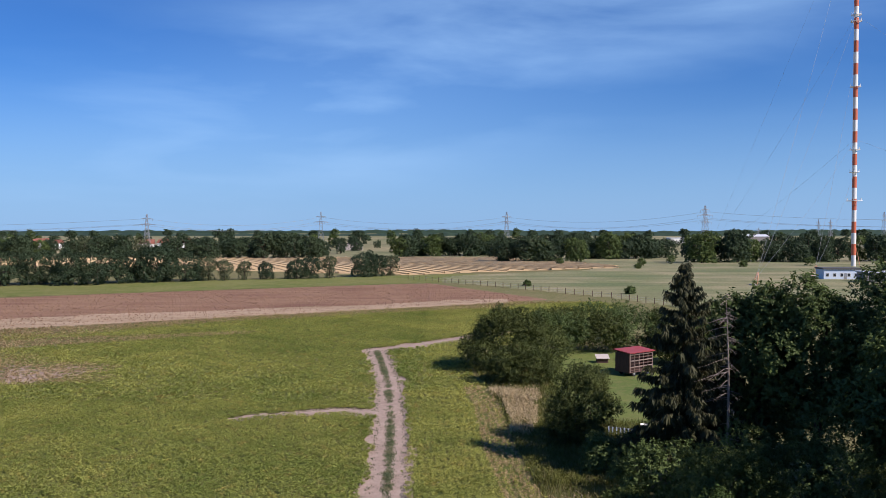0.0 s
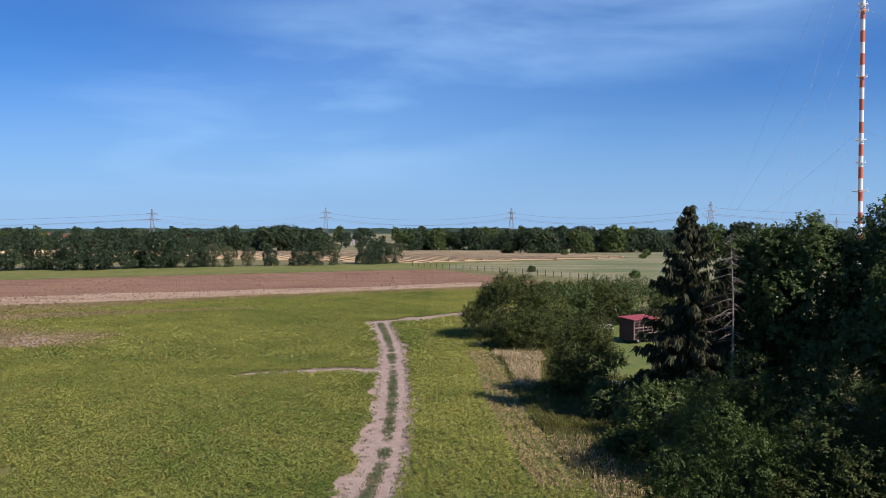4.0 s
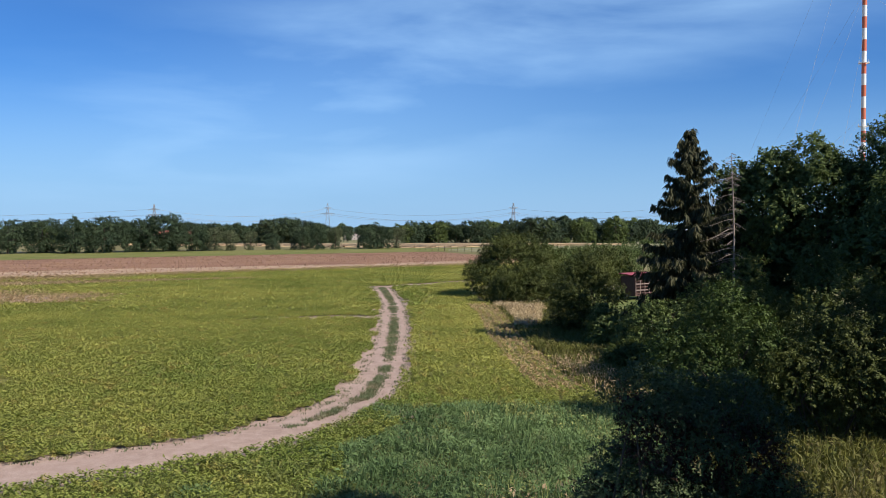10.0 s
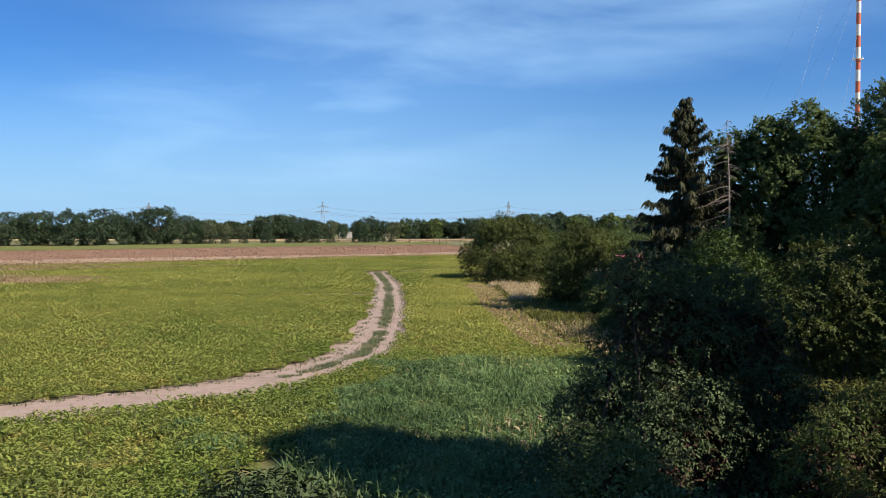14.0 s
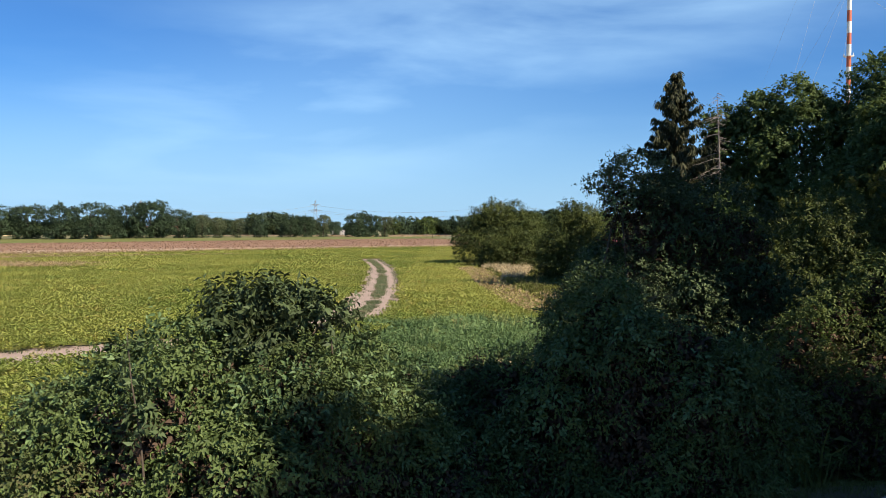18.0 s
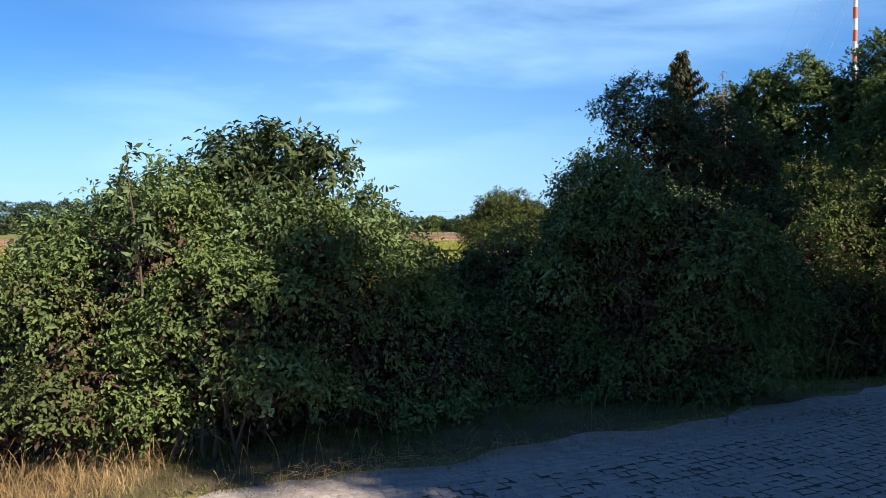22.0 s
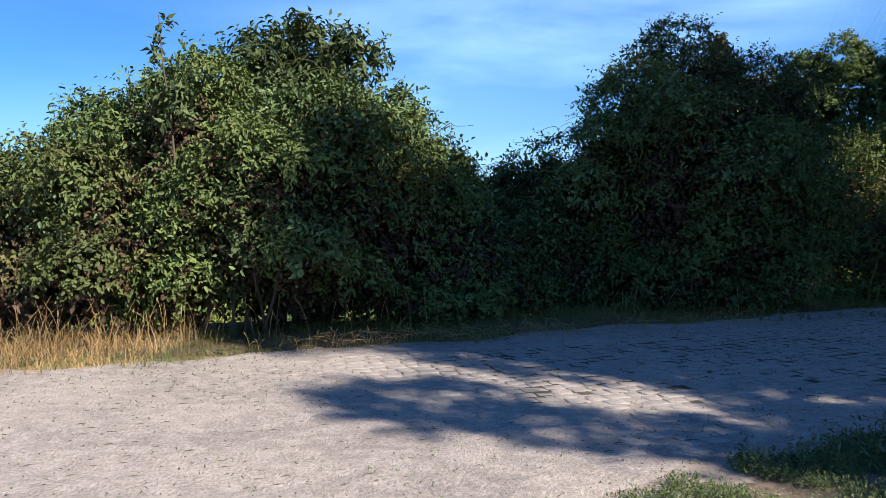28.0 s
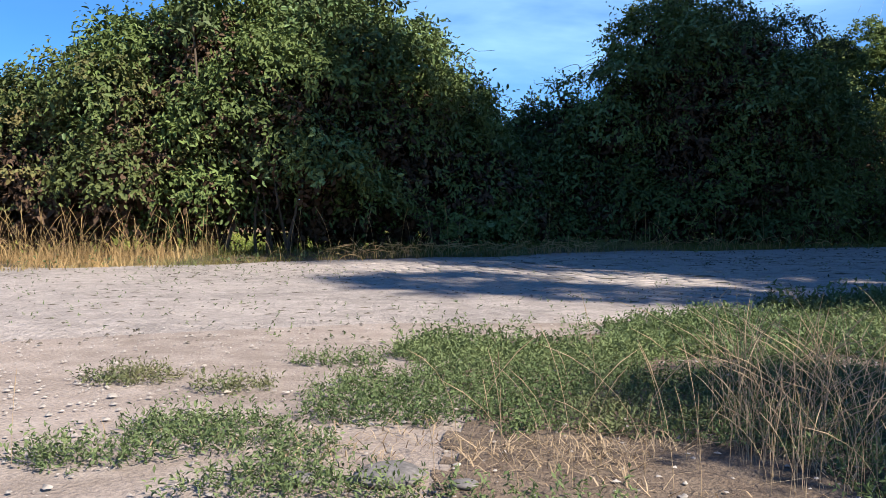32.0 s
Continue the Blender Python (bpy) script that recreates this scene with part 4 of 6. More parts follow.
# the wood on the near side: spruces, a dead spruce, broad trees
R = np.random.default_rng
spruce("spruce", on_land(18.1, 61), 16.6, 10.6, R(41), "tall dark spruce with hanging boughs")
spruce("spruce", on_land(21.4, 61.5), 13.0, 5.4, R(42), "thinner brownish spruce beside a dead one")
dead_spruce(on_land(20.1, 58.0), 14.7, 5.4, R(43))
spruce("spruce", on_land(33.5, 60), 15.0, 6.5, R(44), "dark spruce behind broad-leaved trees")
# most with y under 50 are unseen trees, added to shade the bushes
for k, (tx, ty, th, tw_) in enumerate([(26.9, 58.5, 15.6, 8.0), (30.5, 55.0, 17.4, 9.0), (35.0, 53.5, 19.8, 10.5), (42.0, 58, 19.5, 11), (28.5, 48, 13.5, 8.0), (35.5, 45, 18.0, 10.0), (33, 33, 14, 9), (41, 44, 17, 11), (25.5, 33.6, 13.0, 7.5), (30.0, 39.8, 20.0, 10.5), (23.9, 61.5, 15.6, 6.4)]):
    broad_tree("broad_tree", on_land(tx, ty), th, tw_, 3900 if k < 4 else 2400, 9, 0.7, 0.24 if k < 4 else 0.3, TREE_A, "tall dark green broad-leaved tree at the wood's edge", R(50 + k), "trees of the near wood", base=0.12, nl=15)
for k, (bx, by, bw, bh) in enumerate([(13.2, 38.6, 6.4, 6.2), (17.3, 36.5, 6.0, 5.9), (21.6, 39, 7, 7.3), (16.5, 48, 6.5, 6.6), (22.5, 47, 7, 7.5), (21.5, 28, 5, 3.2)]):
    bush("bush", on_land(bx, by), [(0, 0, bh * 0.5, bw * 0.42, bw * 0.4, bh * 0.46), (-bw * 0.26, -bw * 0.1, bh * 0.36, bw * 0.28, bw * 0.3, bh * 0.34), (bw * 0.26, bw * 0.05, bh * 0.4, bw * 0.3, bw * 0.3, bh * 0.38), (0.1 * bw, -bw * 0.22, bh * 0.62, bw * 0.24, bw * 0.22, bh * 0.3)],
         1900, 9, 0.45, 0.15, (BUSH_L, BUSH_D, BUSH_D, BUSH_M, TREE_A, OLIVE)[k % 6], "rounded green bush below the trees", R(70 + k), group="bushes below the trees", stems=9, lumps=30, proud=(0.9, 1.15))

# bushes at the far end of the crop
bush("round_bush", on_land(9.0, 111), [(-0.4, 0, 3.8, 4.6, 4.4, 3.8), (-3.6, -1, 2.6, 3.2, 3.4, 2.6), (-0.4, -1, 6.4, 2.2, 2.4, 1.8), (4.6, 0, 3.0, 3.4, 4, 2.9), (2.4, -0.5, 5.2, 2.2, 2.2, 1.7), (-2.6, 0, 5.0, 1.8, 2, 1.6)], 5000, 9, 0.8, 0.23, BUSH_D, "large rounded dark green bush beside the field", R(91), stems=10, lumps=36, proud=(0.9, 1.12))
bush("round_bush", on_land(9.8, 100.5), [(0.4, 0, 1.9, 3.2, 3.2, 2.0), (-2.4, 0.5, 1.5, 2.2, 2.4, 1.6), (2.8, 0.5, 1.7, 2.2, 2.4, 1.7)], 2800, 9, 0.7, 0.2, BUSH_D, "low dark green bush before a larger one", R(93), stems=8, lumps=26, proud=(0.9, 1.12))
bush("round_bush", on_land(12.1, 71.6), [(0, 0, 3.2, 2.7, 2.6, 3.0), (-1.3, 0, 2.0, 1.6, 1.8, 1.9), (0.8, -0.3, 4.4, 1.5, 1.6, 1.4)], 4000, 9, 0.55, 0.16, BUSH_D, "smaller rounded bush beside pale dry grass", R(92), stems=8, lumps=26, proud=(0.9, 1.15))
for k, (bx, by, bw, bh) in enumerate([(17, 125, 9, 6.4), (23.5, 127, 9, 6.2), (30, 128, 10, 6.6), (36.5, 126, 9, 6.8), (27, 138, 11, 6.8), (20, 136, 9, 6.0), (42, 124, 10, 7.6), (33, 116, 7, 5.0)]):
    bush("hedge_bush", on_land(bx, by), [(0, 0, bh * 0.48, bw * 0.5, bw * 0.42, bh * 0.46), (-bw * 0.28, 0, bh * 0.55, bw * 0.28, bw * 0.28, bh * 0.38), (bw * 0.28, 0, bh * 0.52, bw * 0.28, bw * 0.28, bh * 0.42)], 1200, 8, 0.8, 0.28, (TREE_A, BUSH_D)[k % 2], "dark green hedge bush behind the lawn", R(100 + k), group="hedge behind the lawn", stems=6)

# undergrowth between the field and the wood
for k, (bx, by, bw, bh) in enumerate([(15.2, 57, 5.5, 4.6), (18.5, 53, 6, 5.4), (13.2, 63, 4.5, 3.4), (22.5, 54, 6, 5.5), (27.5, 53, 7, 6), (12.0, 53.5, 3.0, 1.6), (33, 50, 8, 7), (20.5, 71, 5, 3.2), (19, 43, 5, 3.6)]):
    bush("undergrowth_bush", on_land(bx, by), [(0, 0, bh * 0.42, bw * 0.5, bw * 0.45, bh * 0.45), (-bw * 0.25, -bw * 0.1, bh * 0.5, bw * 0.25, bw * 0.25, bh * 0.4), (bw * 0.25, 0, bh * 0.55, bw * 0.28, bw * 0.25, bh * 0.38)], 800, 8, 0.5, 0.22, (TREE_A, BUSH_M)[k % 2], "low dark bush in the shade of the trees", R(140 + k), group="undergrowth of the wood", stems=6)
weed_patch("shade_grass", lambda x, y: (x > np.interp(y, *CROP_RIGHT) + 0.4) & (x < 14 + 0.3 * (y - 60)), 4, 22, 60, 80, 28, 0.4, 0.9, OLIVE, "tall grass and weeds in the bushes' shade", np.random.default_rng(35), 0.06)

weed_patch("rough_grass", lambda x, y: (x > np.interp(y, *CROP_RIGHT) + 0.3) & (x < 13.5 + wobble(x, y, 1.5)), 3, 15, 62, 122, 22, 0.25, 0.7, OLIVE, "rough grass and weeds between field and lawn", np.random.default_rng(41), 0.07)

# stubble tufts on the brown field, small bushes in the meadow
rs = R(161)
n = 26000
x, y = rs.uniform(-120, 22, n), rs.uniform(150, 262, n)
k = (y > 157 + (x + 84) * 0.49) & (y < 214 + (x + 117) * 0.41) & (x < 20 - (y - 219) * 0.62) & (rs.random(n) < 0.5 + 0.5 * np.sin((y - 0.45 * x) * 1.6))
P = np.stack([x[k], y[k], land(x[k], y[k]) + 0.08], 1)
V, F, T = blades(P, rs.uniform(0.15, 0.35, len(P)), rs.uniform(0.12, 0.3, len(P)), rs.random(len(P)), rs, 0.6)
tagged(part_np("stubble_tufts", V, F, FIELD_TUFT, None, "", T), "withered stubble tufts in rows on the brown field", "stubble", kind="stuff")
for k, (bx, by, bs) in enumerate([(96, 395, 3.2), (140, 380, 2.6), (176, 392, 4.2), (26, 252, 1.3), (52, 226, 1.6), (120, 430, 4.0), (60, 420, 3.0), (86, 360, 2.0)]):
    bush("meadow_bush", on_land(bx, by), [(0, 0, bs * 0.5, bs * 0.5, bs * 0.5, bs * 0.45), (bs * 0.2, 0, bs * 0.75, bs * 0.3, bs * 0.3, bs * 0.3)], 160, 7, 0.7, 0.5, TREE_A, "small dark bush alone in the meadow", R(170 + k), group="bushes in the meadow", stems=3)

# ---- the near hedge along the road ----
creeper_heap("hedge_shrub", on_land(-2.0, 8.2), [(-0.4, -0.7, 1.5, 0.62, 0.6, 0.8), (-0.85, -0.7, 1.2, 0.62, 0.6, 0.78), (-0.3, 0.1, 1.6, 0.8, 0.8, 0.9), (0.65, 0.1, 1.6, 0.75, 0.8, 0.85), (0.95, 0.2, 1.3, 0.62, 0.7, 0.8), (1.25, 0.65, 1.3, 0.65, 0.7, 0.85), (1.7, 1.25, 1.1, 0.5, 0.6, 0.85), (0.4, -0.75, 1.1, 0.7, 0.5, 0.72), (1.2, 0.45, 0.85, 0.8, 0.6, 0.75), (2.05, 0.9, 0.55, 0.6, 0.7, 0.65), (2.55, 1.6, 0.5, 0.45, 0.5, 0.55), (-0.5, -0.75, 0.55, 0.7, 0.45, 0.6), (0.4, -0.1, 0.5, 0.7, 0.45, 0.5), (1.4, 0.6, 0.3, 1.2, 0.5, 0.42)],
             11000, 0.062, HEDGE_A, "roadside shrub overgrown with green creeper", R(121), lumps=95, size=(0.2, 0.48), second=HEDGE_C, stems=18)
bush("elder_shrub", on_land(-1.9, 7.7), [(0.3, -0.42, 1.12, 0.3, 0.2, 0.2), (0.5, -0.4, 0.88, 0.28, 0.18, 0.18), (0.15, -0.4, 0.86, 0.22, 0.18, 0.18)],
     300, 9, 0.22, 0.09, HEDGE_B, "elder sprays with bluish leaves standing out of the hedge", R(122), wide=0.36, stems=4, category="shrub", lumps=4, proud=(0.8, 1.0))
shoot = bush("upright_shoot", on_land(-2.4, 8.0), [(0.05, -1.2, 2.42, 0.04, 0.04, 0.36), (0.12, -1.15, 2.05, 0.12, 0.12, 0.2)], 66, 7, 0.1, 0.075, HEDGE_B, "thin upright leafy shoot above the hedge", R(127), wide=0.42, stems=0, category="shrub", lumps=0)
tb = Tubes()
tb.add([(0.12, -1.1, 1.5), (0.1, -1.15, 2.0), (0.05, -1.2, 2.45), (0.02, -1.2, 2.85)], [0.012, 0.01, 0.007, 0.003], 5)
tb.part("stem", BARK, shoot)
bush("elder_shrub", on_land(-1.5, 8.6), [(-0.42, 0.0, 2.85, 0.3, 0.34, 0.25), (0.1, 0.0, 2.92, 0.4, 0.4, 0.2), (0.55, -0.1, 2.8, 0.26, 0.3, 0.15), (-0.1, 0.0, 2.4, 0.5, 0.4, 0.4)],
     820, 9, 0.24, 0.085, HEDGE_B, "dark elder whose flat head rises above the hedge", R(128), wide=0.4, stems=7, category="shrub", lumps=14, proud=(0.9, 1.2), depth=(0.45, 1.05))
bush("elder_shrub", on_land(-0.15, 10.3), [(0, 0, 1.75, 0.26, 0.3, 0.36), (0.1, 0, 1.2, 0.45, 0.5, 0.8), (-0.3, 0.2, 1.5, 0.3, 0.4, 0.45)],
     520, 9, 0.18, 0.07, HEDGE_B, "small dark shrub behind the hedge", R(129), wide=0.4, stems=5, category="shrub", lumps=8, proud=(0.95, 1.2), depth=(0.4, 1.05))
creeper_heap("bramble_shrub", on_land(-4.2, 7.9), [(0.5, -0.1, 1.05, 0.65, 0.75, 0.78), (-0.3, 0.0, 0.8, 0.8, 0.8, 0.65), (-1.4, 0.1, 0.62, 1.0, 0.9, 0.58), (-2.7, 0.4, 0.5, 1.1, 0.9, 0.5), (1.2, -0.75, 0.75, 0.6, 0.5, 0.6), (0.3, -0.7, 0.55, 0.8, 0.5, 0.6), (-0.9, -0.7, 0.5, 0.8, 0.5, 0.5)],
             7600, 0.052, BRAMBLE, "tangle of brambles and creeper beside the road", R(123), lumps=85, size=(0.18, 0.42), second=HEDGE_A, stems=16, wide=0.6, reach=0.2)
creeper_heap("hedge_shrub", on_land(2.7, 10.4), [(-0.3, 0.0, 2.05, 0.26, 0.4, 1.0), (0.0, -0.3, 1.7, 0.65, 0.7, 1.1), (0.65, -0.3, 1.65, 0.65, 0.7, 1.05), (1.2, -0.1, 1.35, 0.55, 0.65, 0.92), (1.65, 0.3, 0.95, 0.45, 0.6, 0.85), (-0.85, 0.05, 1.4, 0.42, 0.55, 0.9), (-1.35, 0.3, 1.25, 0.42, 0.55, 0.85), (-1.85, 0.8, 1.2, 0.45, 0.55, 0.85), (-2.25, 0.9, 0.9, 0.4, 0.45, 0.75), (0.1, -0.4, 0.75, 0.85, 0.45, 0.75), (1.0, -0.28, 0.7, 0.75, 0.45, 0.7), (-1.0, -0.12, 0.6, 0.75, 0.45, 0.6), (-1.8, 0.0, 0.5, 0.6, 0.5, 0.5), (-1.9, 0.5, 0.3, 0.9, 0.5, 0.42)],
             9800, 0.06, HEDGE_A, "tall roadside shrub under hanging creeper", R(124), lumps=95, size=(0.2, 0.46), second=HEDGE_C, stems=18)
creeper_heap("tall_shrub", on_land(5.0, 17.2), [(-0.95, -0.1, 5.5, 0.22, 0.3, 0.7), (-0.3, 0.0, 4.6, 0.9, 0.9, 1.3), (0.7, 0.3, 4.5, 1.0, 1.0, 1.3), (1.7, 0.5, 4.2, 0.9, 1.0, 1.25), (2.3, 0.4, 2.9, 0.9, 1.0, 1.4), (-1.2, 0.6, 3.0, 0.8, 0.9, 1.3), (0.0, 0.0, 2.2, 1.8, 1.4, 1.9), (1.6, 0.2, 2.0, 1.5, 1.3, 1.8), (-1.6, 0.6, 1.6, 0.8, 0.8, 1.3)],
             7600, 0.078, HEDGE_B, "high dark shrub with thin upright twigs", R(125), lumps=110, size=(0.3, 0.6), stems=16, reach=0.34, category="shrub")
creeper_heap("hazel_shrub", on_land(8.4, 14.7), [(-1.4, 0.0, 2.3, 0.7, 0.7, 0.8), (-0.6, 0.2, 2.5, 0.9, 0.8, 0.9), (0.6, 0.2, 2.9, 1.1, 1.0, 1.1), (-1.0, 0.0, 1.2, 1.1, 0.8, 1.1), (1.0, 0.2, 1.5, 1.3, 1.0, 1.3)],
             2800, 0.085, BUSH_M, "tall leafy shrub beside the road", R(130), lumps=60, size=(0.3, 0.5), stems=10, reach=0.34, category="shrub")
creeper_heap("hedge_shrub", on_land(7.4, 13.6), [(-0.3, 0.0, 1.3, 0.6, 0.6, 0.65), (0.4, 0.1, 1.5, 0.8, 0.7, 0.75), (1.6, 0.4, 1.4, 1.1, 0.9, 0.9), (0.2, -0.1, 0.6, 1.1, 0.7, 0.6)],
             2000, 0.07, BUSH_M, "yellowish green shrub farther along the road", R(126), lumps=40, stems=10)

# trees beside the road that stand out of view and shade it, the hedge and the shrubs
for k, (tx, ty, th, tw_) in enumerate([(8.6, 4.15, 9.7, 4.9), (13.9, 4.8, 14.2, 6.0), (11.0, 3.9, 12.8, 5.2), (13.2, 13.7, 18.0, 5.0), (17.0, 16.5, 13.0, 6.0)]):
    broad_tree("roadside_tree", on_land(tx, ty), th, tw_, (2900, 3200, 1500, 2900, 2600)[k], 9, 0.5 if k == 0 else 0.7, 0.26 if k == 0 else 0.36, TREE_A, "roadside tree that shades the cobbled road", R(131 + k), "roadside trees", base=0.1, nl=14)
# unseen as well; lobes are placed to cast the road's patches of shade
bush("roadside_tree", on_land(7.45, 1.75), [(0.588 * d, 0.809 * d, z, rd, rd, rz) for d, z, rd, rz in [(-0.2, 9.2, 0.95, 0.85), (0.8, 8.9, 1.0, 0.9), (0.6, 7.3, 1.0, 1.0), (0.15, 6.0, 0.55, 0.5), (-0.05, 4.9, 0.7, 0.55), (-1.75, 6.65, 0.5, 0.36), (-1.6, 5.7, 0.4, 0.4), (-1.35, 4.7, 0.5, 0.36), (0.6, 3.4, 0.9, 0.9), (0.9, 5.4, 0.8, 0.8), (-0.7, 4.0, 0.7, 0.5), (1.5, 8.0, 0.8, 1.2), (-0.2, 6.9, 0.5, 0.7), (-1.1, 4.3, 0.6, 0.45), (-1.5, 3.6, 0.6, 0.5)]],
     3600, 9, 0.3, 0.15, TREE_A, "slender roadside tree out of view, its lobes shaped to dapple the road", R(137), stems=4, group="roadside trees", category="tree", lumps=14)
# an unseen shrub, added only to shade the right of the near verge
bush("roadside_shrub", on_land(3.0, 0.4), [(0, 0, 0.85, 0.7, 0.7, 0.85), (0.05, 0, 1.45, 0.5, 0.5, 0.45)], 1200, 8, 0.25, 0.07, BUSH_M, "unseen leafy shrub added to shade the near verge", R(136), stems=6)

# ---- the cobbled road ----
ROAD_AT, ROAD_TURN = (-3.2, 5.8), 21.5


def road_xy(u, v):
    """u along the road, v from its far edge towards the camera."""
    a = radians(ROAD_TURN)
    bend = 0.011 * np.clip(u, 0, 40) ** 2
    return ROAD_AT[0] + u * math.cos(a) + (v - bend) * math.sin(a), ROAD_AT[1] + u * math.sin(a) - (v - bend) * math.cos(a)


def road_v(x, y):
    """How far a place lies from the road's far edge, towards the camera."""
    a = radians(ROAD_TURN)
    u = (x - ROAD_AT[0]) * math.cos(a) + (y - ROAD_AT[1]) * math.sin(a)
    return (x - ROAD_AT[0]) * math.sin(a) - (y - ROAD_AT[1]) * math.cos(a) + 0.011 * np.clip(u, 0, 40) ** 2


sheet("roadside_dirt", -14, 20, -8, 16, 0.12, lambda x, y: (road_v(x, y) > 3.0) & (road_v(x, y) < 8.2 + 0.5 * wobble(x, y, 0.9) + 0.3 * wobble(x, y, 0.3, 2)), 0.003, VERGE_DIRT, "pale trodden dirt beside the cobbled road", "dirt")
us, vs = np.arange(-12, 24.05, 0.2), np.arange(0, 4.41, 0.2)
UU, VV = np.meshgrid(us, vs, indexing="ij")
jag = 0.1 * np.sin(UU * 2.1) + 0.07 * np.sin(UU * 5.3)
RX, RY = road_xy(UU, VV + np.where(VV < 0.1, jag, 0))
RZ = land(RX, RY) + 0.012 + 0.008 * wobble(RX, RY, 0.5) - 0.03 * smooth(3.4, 4.4, VV) + 0.007 * wobble(RX, RY, 0.3, 3) * smooth(3.0, 3.6, VV)
a_, b_ = np.meshgrid(np.arange(len(us) - 1), np.arange(len(vs) - 1), indexing="ij")
nv = len(vs)
RF = np.stack([a_ * nv + b_, a_ * nv + b_ + 1, (a_ + 1) * nv + b_ + 1, (a_ + 1) * nv + b_], -1).reshape(-1, 4)
road = tagged(part_np("road", np.stack([RX, RY, RZ], -1).reshape(-1, 3), RF, ROAD_DIRT, None, "", None, True), "old cobbled country road half buried in pale dirt", "road", kind="structure")



# ---- far trees ----
KINDS = [(TREE_B, 13), (TREE_B, 11), (TREE_B, 15), (TREE_C, 9), (TREE_A, 12), (TREE_B, 12.5)]
LABELS = {TREE_B: "dark green broad-leaved tree far off", TREE_C: "grey-green thin-leaved tree far off", TREE_A: "green broad-leaved tree far off"}


def stock(sprigs, per, reach, leaf, seed):
    """One tree of each kind, 12 m high, to be copied."""
    return [broad_tree("far_tree", (0, -500, 0), 12.0, w, sprigs if m is not TREE_C else sprigs // 2, per, reach, leaf, m, LABELS[m], R(seed + i), "far trees", limbs=5, base=-0.05, nl=13) for i, (m, w) in enumerate(KINDS)]


NEAR_STOCK, MID_STOCK, FAR_STOCK = stock(1700, 8, 0.8, 0.4, 200), stock(620, 7, 1.0, 0.75, 210), stock(200, 6, 1.4, 1.4, 216)


def plant(stock_, k, x, y, h, r):
    s = h / 12.0
    m = Matrix.Translation(on_land(x, y, -0.2)) @ Matrix.Rotation(r.uniform(0, 6.28), 4, "Z") @ Matrix.Diagonal((s * r.uniform(0.85, 1.1), s * r.uniform(0.85, 1.1), s, 1))
    copy_thing(stock_[k], m)


# the row behind the grass strip
r = R(220)
ROW = [(-150, 252, 11.5, 0), (-138, 254, 11, 2), (-129, 258, 10.5, 5), (-118, 256, 11.5, 0), (-110, 259, 12, 2), (-101, 266, 11.5, 0), (-94, 268, 12, 5), (-86, 272, 10, 2), (-79, 275, 8.5, 3), (-74, 276, 7.5, 3), (-68, 279, 7, 3), (-61, 281, 6.5, 0), (-51, 284, 7.2, 0), (-46, 285, 7.5, 5), (-40, 287, 8.5, 3), (-28.5, 297, 9.5, 0), (-24.5, 298, 8, 5), (-19.5, 304, 8.2, 3)]
for x, y, h, k in ROW:
    plant(NEAR_STOCK, k, x, y, h, r)
for k in range(9):
    plant(NEAR_STOCK, (0, 5, 1)[k % 3], -156 + 9.0 * k + r.uniform(-2.5, 2.5), 252 + 0.32 * 9.0 * k + r.uniform(-2, 1), r.uniform(3.5, 6.0), r)


def wood(stock_, x0, y0, x1, y1, n, deep, h0, h1, r, kinds=(0, 1, 2, 5, 4)):
    for k in range(n):
        u = (k + r.uniform(0, 1)) / n
        plant(stock_, kinds[int(r.integers(len(kinds)))], x0 + (x1 - x0) * u + r.normal() * 2, y0 + (y1 - y0) * u + r.uniform(0, deep), r.uniform(h0, h1), r)


wood(MID_STOCK, -345, 600, -306, 610, 5, 40, 12, 18, R(230))
wood(MID_STOCK, -284, 600, -232, 605, 7, 40, 11, 17, R(231), (0, 1, 5, 3))
wood(MID_STOCK, -200, 570, -140, 590, 9, 50, 13, 19, R(241), (0, 2, 5, 3))
wood(MID_STOCK, -132, 590, -92, 600, 7, 40, 14, 19, R(242), (0, 1, 2))
wood(MID_STOCK, -300, 640, -60, 660, 6, 50, 5, 9, R(243))
wood(MID_STOCK, -36, 640, 52, 680, 17, 40, 13, 20, R(232))
wood(MID_STOCK, 34, 470, 76, 476, 9, 20, 11, 16, R(233))
wood(MID_STOCK, 84, 540, 165, 580, 16, 40, 12, 19, R(234))
wood(MID_STOCK, 136, 440, 232, 470, 17, 40, 11, 18, R(235))
wood(MID_STOCK, 248, 470, 330, 480, 10, 40, 13, 19, R(236))
wood(MID_STOCK, -430, 650, -70, 720, 22, 130, 9, 15, R(244), (0, 1, 2, 5, 3))
wood(MID_STOCK, 60, 700, 420, 720, 10, 120, 9, 14, R(246))
wood(FAR_STOCK, -700, 820, 300, 860, 30, 120, 8, 13, R(245))
wood(FAR_STOCK, -640, 980, 270, 1020, 38, 120, 9, 15, R(237))
wood(FAR_STOCK, 400, 900, 680, 960, 12, 160, 9, 14, R(239))
wood(FAR_STOCK, -1000, 1400, 1100, 1500, 55, 300, 11, 20, R(238))
for p in (*NEAR_STOCK, *MID_STOCK, *FAR_STOCK):
    for o in (*p.children_recursive, p):
        bpy.data.objects.remove(o)

